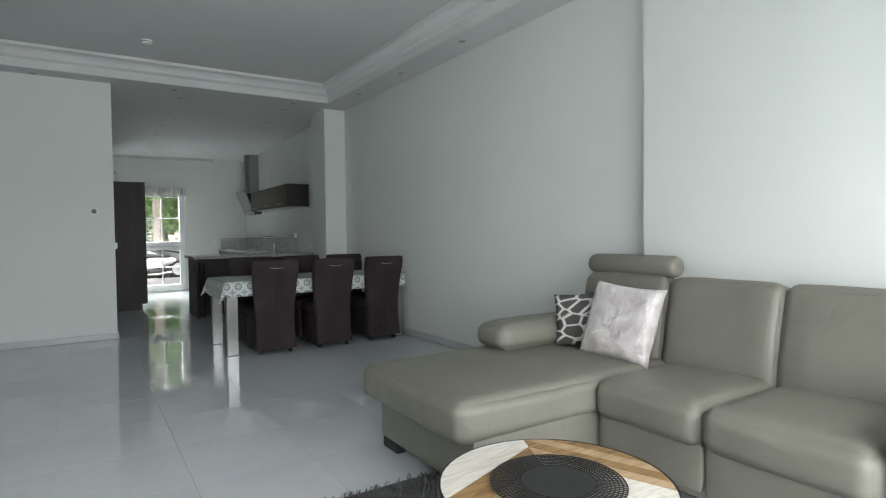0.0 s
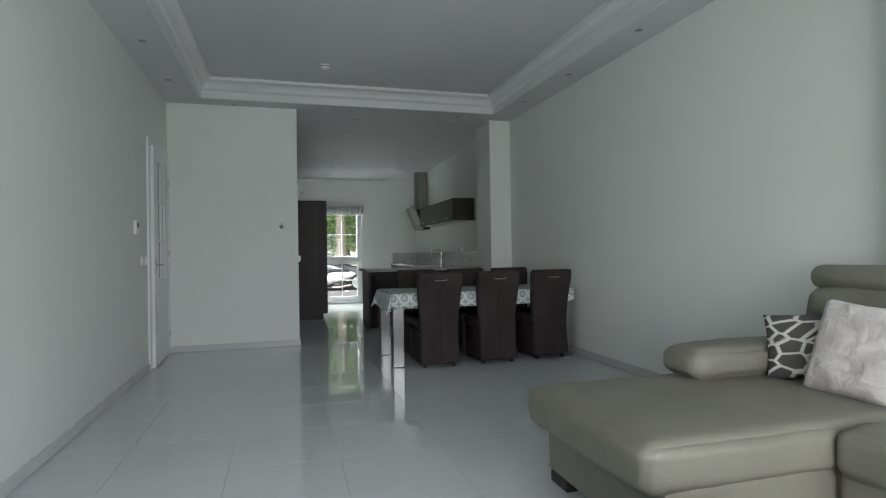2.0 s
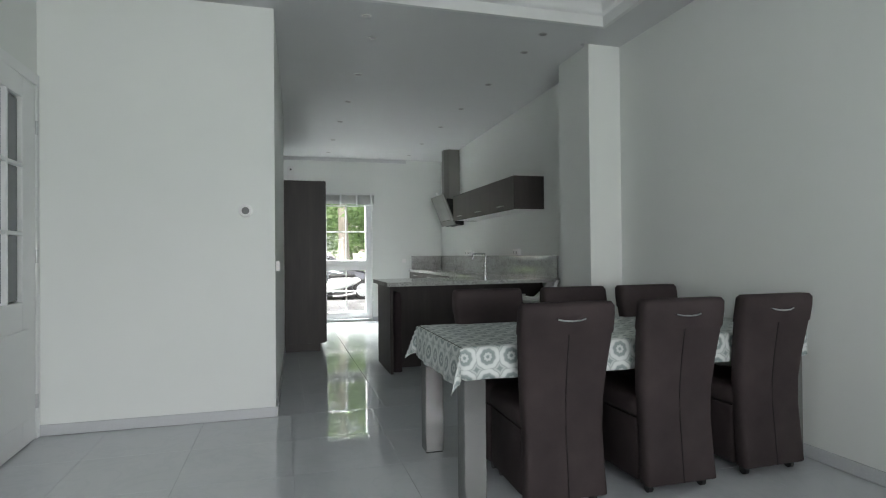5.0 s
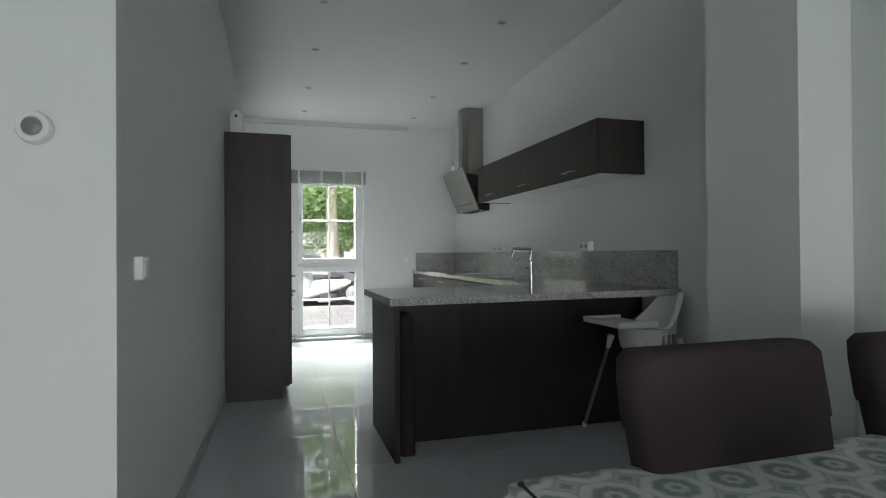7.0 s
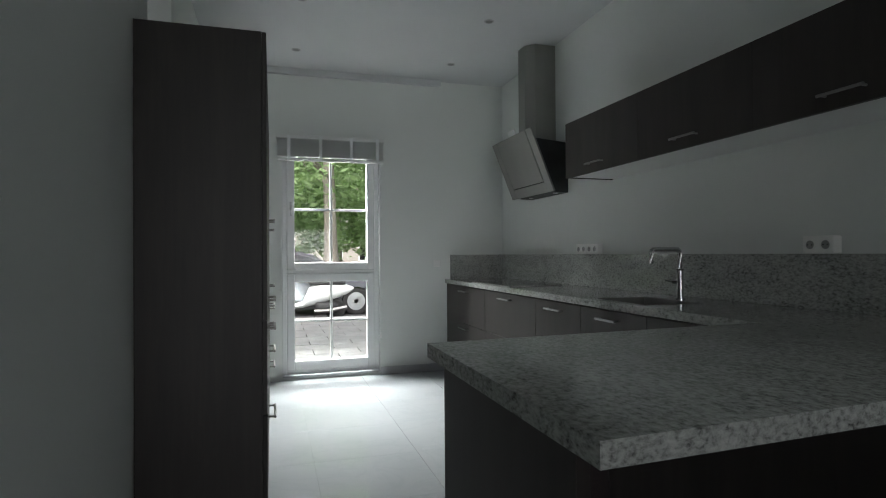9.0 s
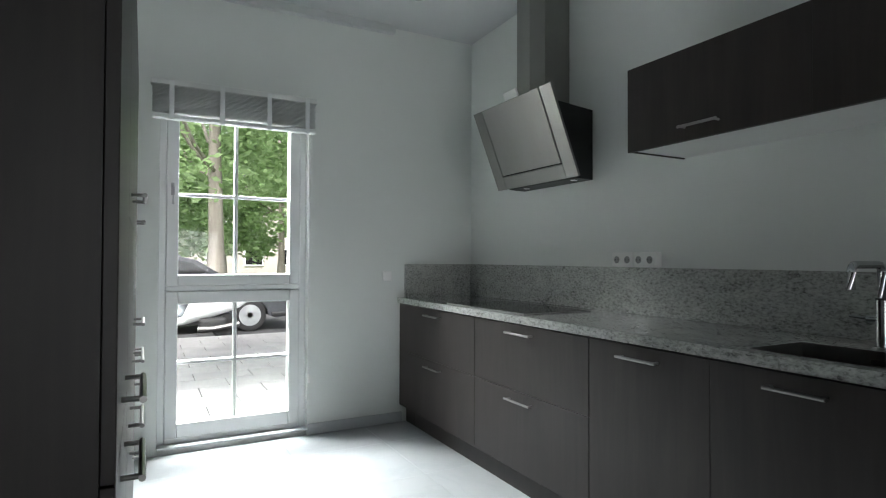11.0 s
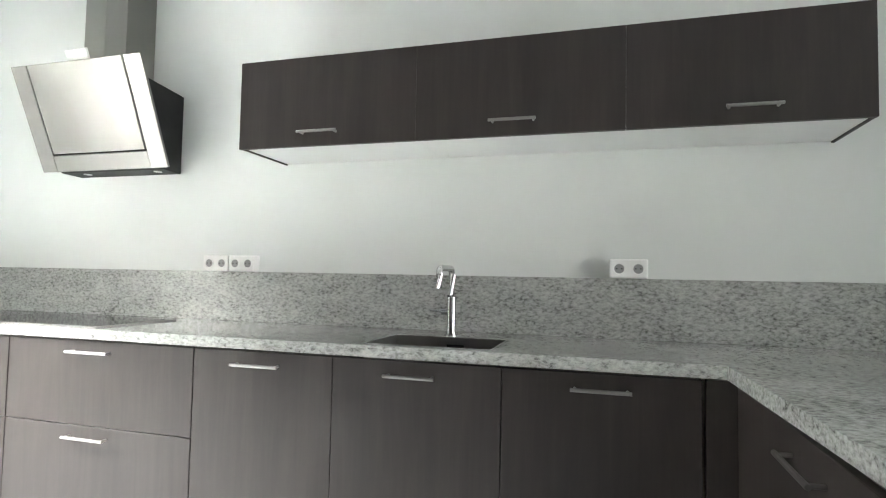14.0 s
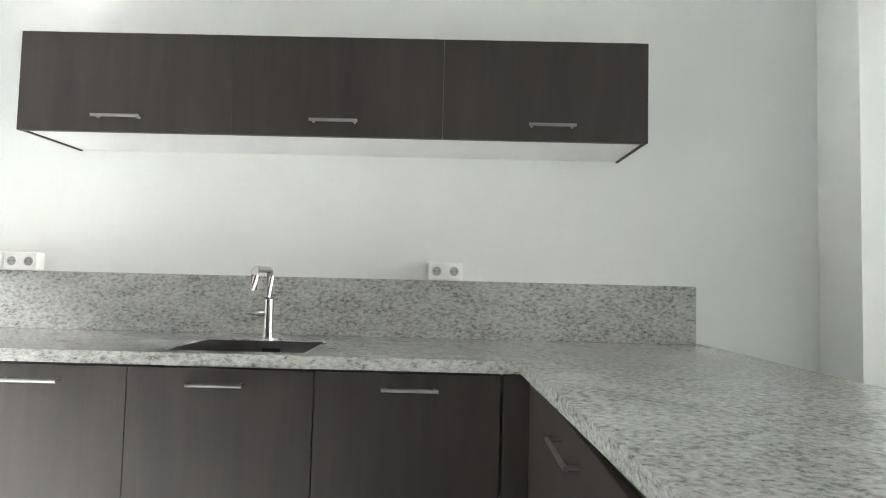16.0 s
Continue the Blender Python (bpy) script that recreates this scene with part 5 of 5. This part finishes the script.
def tree(x, y, r, h, crown_r, crown_z0, leaves, seed, size=0.16, label="street tree with a grey trunk and a full green crown"):
    rng = random.Random(seed)
    t = thing("tree", label, "tree", "trees along the street", at=(x, y, GZ - 0.05))
    bm = bmesh.new()
    rings = []
    for k in range(12):
        f = k / 11
        z = GZ - 0.06 + h * 0.8 * f
        rad = r * (1.5 - 0.5 * min(1, f * 6)) * (1 - 0.6 * f)
        ox, oy = 0.12 * math.sin(f * 3 + seed), 0.1 * math.cos(f * 2.5 + seed)
        rings.append([(x + ox * f + rad * (1 + 0.08 * math.sin(5 * a + k)) * math.cos(a), y + oy * f + rad * math.sin(a), z) for a in [2 * math.pi * q / 14 for q in range(14)]])
    part("trunk", loft(bm, rings), bark, t, smooth=True, angle=70)
    ends = []
    for k in range(9):
        a = rng.uniform(0, 6.28)
        z0 = GZ + h * rng.uniform(0.32, 0.72)
        ln = crown_r * rng.uniform(0.5, 0.95)
        p0 = Vector((x, y, z0))
        p2 = p0 + Vector((math.cos(a) * ln, math.sin(a) * ln, ln * rng.uniform(0.25, 0.8)))
        p1 = (p0 + p2) / 2 + Vector((0, 0, -0.1 * ln))
        ends += [p1, p2]
        part("limb", tube(bmesh.new(), [p0, p1, p2], r * 0.22, 7), bark, t, smooth=True)
    clumps = []
    for k in range(60):
        u = Vector((rng.gauss(0, 1), rng.gauss(0, 1), rng.gauss(0, 1))).normalized() * (rng.random() ** 0.4)
        c = Vector((x + u.x * crown_r, y + u.y * crown_r, GZ + crown_z0 + (h - crown_z0) * (0.5 + 0.5 * u.z)))
        clumps.append((c, rng.uniform(0.35, 0.75) * crown_r * 0.38))
    verts, faces = [], []
    for k in range(leaves):
        c, cr = clumps[rng.randrange(len(clumps))]
        d = Vector((rng.gauss(0, 0.55), rng.gauss(0, 0.55), rng.gauss(0, 0.45))) * cr
        p = c + d
        s = size * rng.uniform(0.6, 1.2)
        e1 = Vector((rng.gauss(0, 1), rng.gauss(0, 1), rng.gauss(0, 0.5))).normalized()
        e2 = e1.cross(Vector((rng.gauss(0, 1), rng.gauss(0, 1), rng.gauss(0, 1)))).normalized()
        i = len(verts)
        verts += [tuple(p - e1 * s), tuple(p - e2 * s * 0.45 + e1 * s * 0.1), tuple(p + e1 * s), tuple(p + e2 * s * 0.45 + e1 * s * 0.1)]
        faces.append((i, i + 1, i + 2, i + 3))
    me = bpy.data.meshes.new("crown")
    me.from_pydata(verts, [], faces)
    me.materials.append(leaf_mat)
    ob = new("crown", me)
    ob.parent = t
    ob.matrix_parent_inverse = t.matrix_world.inverted()
    return t


tree(-0.4, 14.0, 0.25, 11.0, 3.6, 2.6, 9000, 3, 0.15, "large street tree with a thick grey trunk")
tree(-2.4, 20.0, 0.16, 8.5, 3.2, 1.3, 10000, 5, 0.17)
tree(3.6, 24.0, 0.17, 9.0, 3.6, 1.2, 10000, 8, 0.18)
tree(7.5, 21.0, 0.18, 9.0, 3.8, 1.3, 10000, 9, 0.18)
tree(-6.5, 26.0, 0.18, 9.5, 4.2, 1.3, 9000, 12, 0.2)
tree(2.0, 33.0, 0.2, 11.0, 5.0, 1.2, 10000, 15, 0.24)
tree(11.5, 33.0, 0.2, 11.0, 5.0, 2.5, 8000, 16, 0.24)

house = thing("terraced_house", "low brick terrace with white windows beyond the park", "building", at=(6, 48, GZ))
part("wall", B(-30, 45, 46, 54, GZ - 0.2, 6.2), brick_far, house)
part("roof", prism(bmesh.new(), [(45.6, 6.2), (50, 9.4), (54.4, 6.2)], "x", -30.4, 45.4), asphalt, house)
wf = mesh_of(B(-0.8, 0.8, -0.06, 0.06, -0.75, 0.75), "window", lacquer)
wp = mesh_of(B(-0.68, 0.68, -0.08, -0.065, -0.63, 0.63), "pane", black_glass)
for kx in range(-9, 15):
    for z in (1.4, 4.3):
        w = new("window", wf)
        w.parent = house
        w.location = (kx * 3.0 - 6, 45.96 - 48, z)
        p = new("pane", wp)
        p.parent = w

# parked car: lofted body seen from its side, front towards +x
paint = mottled("grey_car_paint", (0.085, 0.09, 0.10), (0.11, 0.115, 0.125), 1, 40, (0.12, 0.2), 0.0, 0.6)
tyre_mat = mottled("tyre_rubber", (0.012, 0.012, 0.012), (0.025, 0.025, 0.025), 8, 120, (0.8, 0.9), 0.2)
RZ = GZ - 0.11
car = thing("parked_car", "dark grey hatchback parked along the street", "car", at=(-1.4, 8.4, RZ))
CX = -0.46         # front axle
side = [(0.86, 0.30), (0.88, 0.45), (0.84, 0.62), (0.72, 0.72), (0.20, 0.86), (-0.28, 0.95), (-0.95, 1.38), (-1.30, 1.46), (-2.40, 1.46), (-3.05, 1.30), (-3.32, 0.98), (-3.40, 0.62), (-3.38, 0.32), (-2.95, 0.24)]


def arch(cx, r0=0.345):
    return [(cx + r0 * math.cos(radians(a)), 0.30 + r0 * math.sin(radians(a))) for a in range(180, -1, -20)]


outline = side + arch(-2.56) + [(-0.36, 0.22)] + arch(0.0) + [(0.50, 0.24)]
bm = bmesh.new()
prism(bm, [(CX + u, RZ + v) for u, v in outline], "y", 7.55, 9.25)
for v in bm.verts:
    # the cabin leans in above the waist
    k = max(0.0, v.co.z - RZ - 0.85)
    v.co.y += k * 0.32 * (1 if v.co.y < 8.4 else -1)
part("body", bm, paint, car)
part("side_window", prism(bmesh.new(), [(CX - 0.48, RZ + 0.96), (CX - 1.02, RZ + 1.32), (CX - 1.35, RZ + 1.39), (CX - 2.30, RZ + 1.38), (CX - 2.85, RZ + 1.20), (CX - 2.95, RZ + 0.98)], "y", 7.60, 7.66), black_glass, car)
part("headlight", cushion(bmesh.new(), CX + 0.52, CX + 0.84, 7.535, 7.75, RZ + 0.58, RZ + 0.72, 0.05, 0.0, 6), chrome, car, "clear glass headlight", smooth=True)
part("bumper_strip", B(CX + 0.40, CX + 0.895, 7.53, 7.60, RZ + 0.28, RZ + 0.36, bevel=0.02, segments=2), black_plastic, car)
part("door_seam", B(CX - 0.50, CX - 0.49, 7.546, 7.552, RZ + 0.30, RZ + 0.94), seam_mat, car)
part("sill", B(CX - 2.2, CX - 0.36, 7.56, 7.62, RZ + 0.17, RZ + 0.24), black_plastic, car)


hub_grey = mottled("wheel_trim_grey", (0.20, 0.20, 0.205), (0.27, 0.27, 0.275), 6, 90, (0.45, 0.6), 0.0)


def car_wheel(x, y0, y1):
    w = part("wheel", cyl(bmesh.new(), (x, y0 + 0.03, RZ + 0.31), (x, y1, RZ + 0.31), 0.19, n=28), hub_grey, car)
    bm = lathe(bmesh.new(), [(0.20, -0.09), (0.27, -0.10), (0.305, -0.085), (0.312, 0.0), (0.305, 0.085), (0.27, 0.10), (0.20, 0.09)], (0, 0, 0), 36)
    bmesh.ops.transform(bm, matrix=pose(x, (y0 + y1) / 2, RZ + 0.31, 90, 0, 0), verts=bm.verts)
    part("tyre", bm, tyre_mat, w, smooth=True)
    bm = lathe(bmesh.new(), [(0.0, -0.012), (0.05, -0.012), (0.055, 0.0), (0.06, 0.0)], (0, 0, 0), 20)
    for k in range(14):
        a = 2 * math.pi * k / 14
        tmp = B(-0.012, 0.012, 0.05, 0.195, -0.008, 0.006)
        bmesh.ops.transform(tmp, matrix=Matrix.Rotation(a, 4, "Z"), verts=tmp.verts)
        me_ = bpy.data.meshes.new("t")
        tmp.to_mesh(me_)
        tmp.free()
        bm.from_mesh(me_)
        bpy.data.meshes.remove(me_)
    lathe(bm, [(0.185, -0.012), (0.205, -0.012), (0.205, 0.01), (0.185, 0.01), (0.185, -0.012)], (0, 0, 0), 36)
    bmesh.ops.transform(bm, matrix=pose(x, y0 + 0.02, RZ + 0.31, -90, 0, 0), verts=bm.verts)
    part("rim", bm, aluminium, w, "silver spoked rim")


car_wheel(CX, 7.56, 7.76)
car_wheel(CX - 2.56, 7.56, 7.76)
car_wheel(CX, 9.04, 9.24)
car_wheel(CX - 2.56, 9.04, 9.24)

# white scooter on the pavement's edge, in front of the car
sc_ = thing("motor_scooter", "white motor scooter parked beside the kerb", "scooter", at=(-1.6, 6.75, RZ))
SYc, SXr = 6.75, -1.02
bm = bmesh.new()
rings = []
for x, zc_, hz, hy in ((0.38, 0.66, 0.025, 0.05), (0.25, 0.64, 0.10, 0.11), (0.0, 0.62, 0.17, 0.15), (-0.30, 0.58, 0.22, 0.17), (-0.55, 0.50, 0.20, 0.15), (-0.68, 0.34, 0.07, 0.13), (-0.95, 0.30, 0.045, 0.13), (-1.15, 0.36, 0.07, 0.12), (-1.28, 0.62, 0.22, 0.10), (-1.36, 0.80, 0.10, 0.07)):
    rings.append([(SXr + x, SYc + hy * math.cos(2 * math.pi * k / 18), RZ + zc_ + hz * math.sin(2 * math.pi * k / 18)) for k in range(18)])
part("body", loft(bm, rings), lacquer, sc_, "white painted body", smooth=True, angle=60)
part("seat", cushion(bmesh.new(), SXr - 0.55, SXr + 0.20, SYc - 0.13, SYc + 0.13, RZ + 0.74, RZ + 0.84, 0.04, 0.01, 8), black_plastic, sc_, "black seat", smooth=True, angle=60)
for x in (0.0, -1.30):
    bm = lathe(bmesh.new(), [(0.12, -0.04), (0.19, -0.055), (0.22, -0.035), (0.228, 0.0), (0.22, 0.035), (0.19, 0.055), (0.12, 0.04)], (0, 0, 0), 28)
    bmesh.ops.transform(bm, matrix=pose(SXr + x, SYc, RZ + 0.228, 90, 0, 0), verts=bm.verts)
    w = part("wheel", bm, tyre_mat, sc_, "black tyre", smooth=True)
    bm = lathe(bmesh.new(), [(0.0, -0.03), (0.05, -0.03), (0.06, -0.015), (0.125, -0.02), (0.125, 0.02), (0.0, 0.03)], (0, 0, 0), 20)
    bmesh.ops.transform(bm, matrix=pose(SXr + x, SYc, RZ + 0.228, 90, 0, 0), verts=bm.verts)
    part("rim", bm, aluminium, w, smooth=True)
part("engine", cushion(bmesh.new(), SXr - 0.42, SXr + 0.02, SYc - 0.14, SYc - 0.02, RZ + 0.18, RZ + 0.38, 0.05, 0.01, 6), dark_metal, sc_, smooth=True)
part("exhaust", tube(bmesh.new(), [(SXr - 0.45, SYc - 0.13, RZ + 0.20), (SXr - 0.20, SYc - 0.17, RZ + 0.20), (SXr + 0.22, SYc - 0.18, RZ + 0.27)], 0.045, 12), steel, sc_, smooth=True)
part("stand", tube(bmesh.new(), [(SXr - 0.40, SYc - 0.06, RZ + 0.22), (SXr - 0.48, SYc - 0.22, RZ + 0.01)], 0.012, 8), dark_metal, sc_)
part("handlebar", tube(bmesh.new(), [(SXr - 1.28, SYc - 0.32, RZ + 1.02), (SXr - 1.30, SYc, RZ + 0.97), (SXr - 1.28, SYc + 0.32, RZ + 1.02)], 0.014, 8), dark_metal, sc_)
part("head_tube", tube(bmesh.new(), [(SXr - 1.30, SYc, RZ + 0.97), (SXr - 1.33, SYc, RZ + 0.72), (SXr - 1.30, SYc, RZ + 0.23)], 0.025, 8), dark_metal, sc_)

# ---- floor tiles, piece by piece ----
floor = bpy.data.objects["floor"]
tile_cache = {}


def lay(x0, x1, y0, y1, ox, oy, step=0.6, gap=0.0007):
    i0, i1 = math.floor((x0 - ox) / step), math.ceil((x1 - ox) / step)
    j0, j1 = math.floor((y0 - oy) / step), math.ceil((y1 - oy) / step)
    for i in range(i0, i1):
        for j in range(j0, j1):
            a0, a1 = max(x0, ox + i * step) + gap, min(x1, ox + (i + 1) * step) - gap
            b0, b1 = max(y0, oy + j * step) + gap, min(y1, oy + (j + 1) * step) - gap
            if a1 - a0 < 0.01 or b1 - b0 < 0.01:
                continue
            w, h = a1 - a0, b1 - b0
            key = (round(w, 3), round(h, 3))
            if key not in tile_cache:
                tile_cache[key] = mesh_of(B(-w / 2, w / 2, -h / 2, h / 2, -0.006, 0.0, bevel=0.0005, segments=1), "tile", tile_mat)
            ob = new("tile", tile_cache[key])
            ob.parent = floor
            ob.location = ((a0 + a1) / 2, (b0 + b1) / 2, 0.0)


lay(XL + 0.001, XR - 0.001, YB, -5.80, -2.80, -5.80)
lay(XK + 0.001, -0.001, -5.80, 0.0, -2.09, -5.80)

# pavement slabs in front of the window
slab_cache = {}
for j in range(15):
    y0 = 0.32 + j * 0.4
    y1 = min(y0 + 0.4, 6.15)
    for i in range(-8, 7):
        x0 = -1.2 + i * 0.6 + (0.3 if j % 2 else 0.0)
        key = round(y1 - y0, 3)
        if key < 0.05:
            continue
        if key not in slab_cache:
            slab_cache[key] = mesh_of(B(-0.296, 0.296, -key / 2 + 0.004, key / 2 - 0.004, -0.03, 0.0, bevel=0.004, segments=1), "slab", slab_mat)
        ob = new("slab", slab_cache[key])
        ob.parent = pavement
        ob.location = (x0 + 0.3, (y0 + y1) / 2, GZ + 0.001 * math.sin(i * 5 + j * 3))
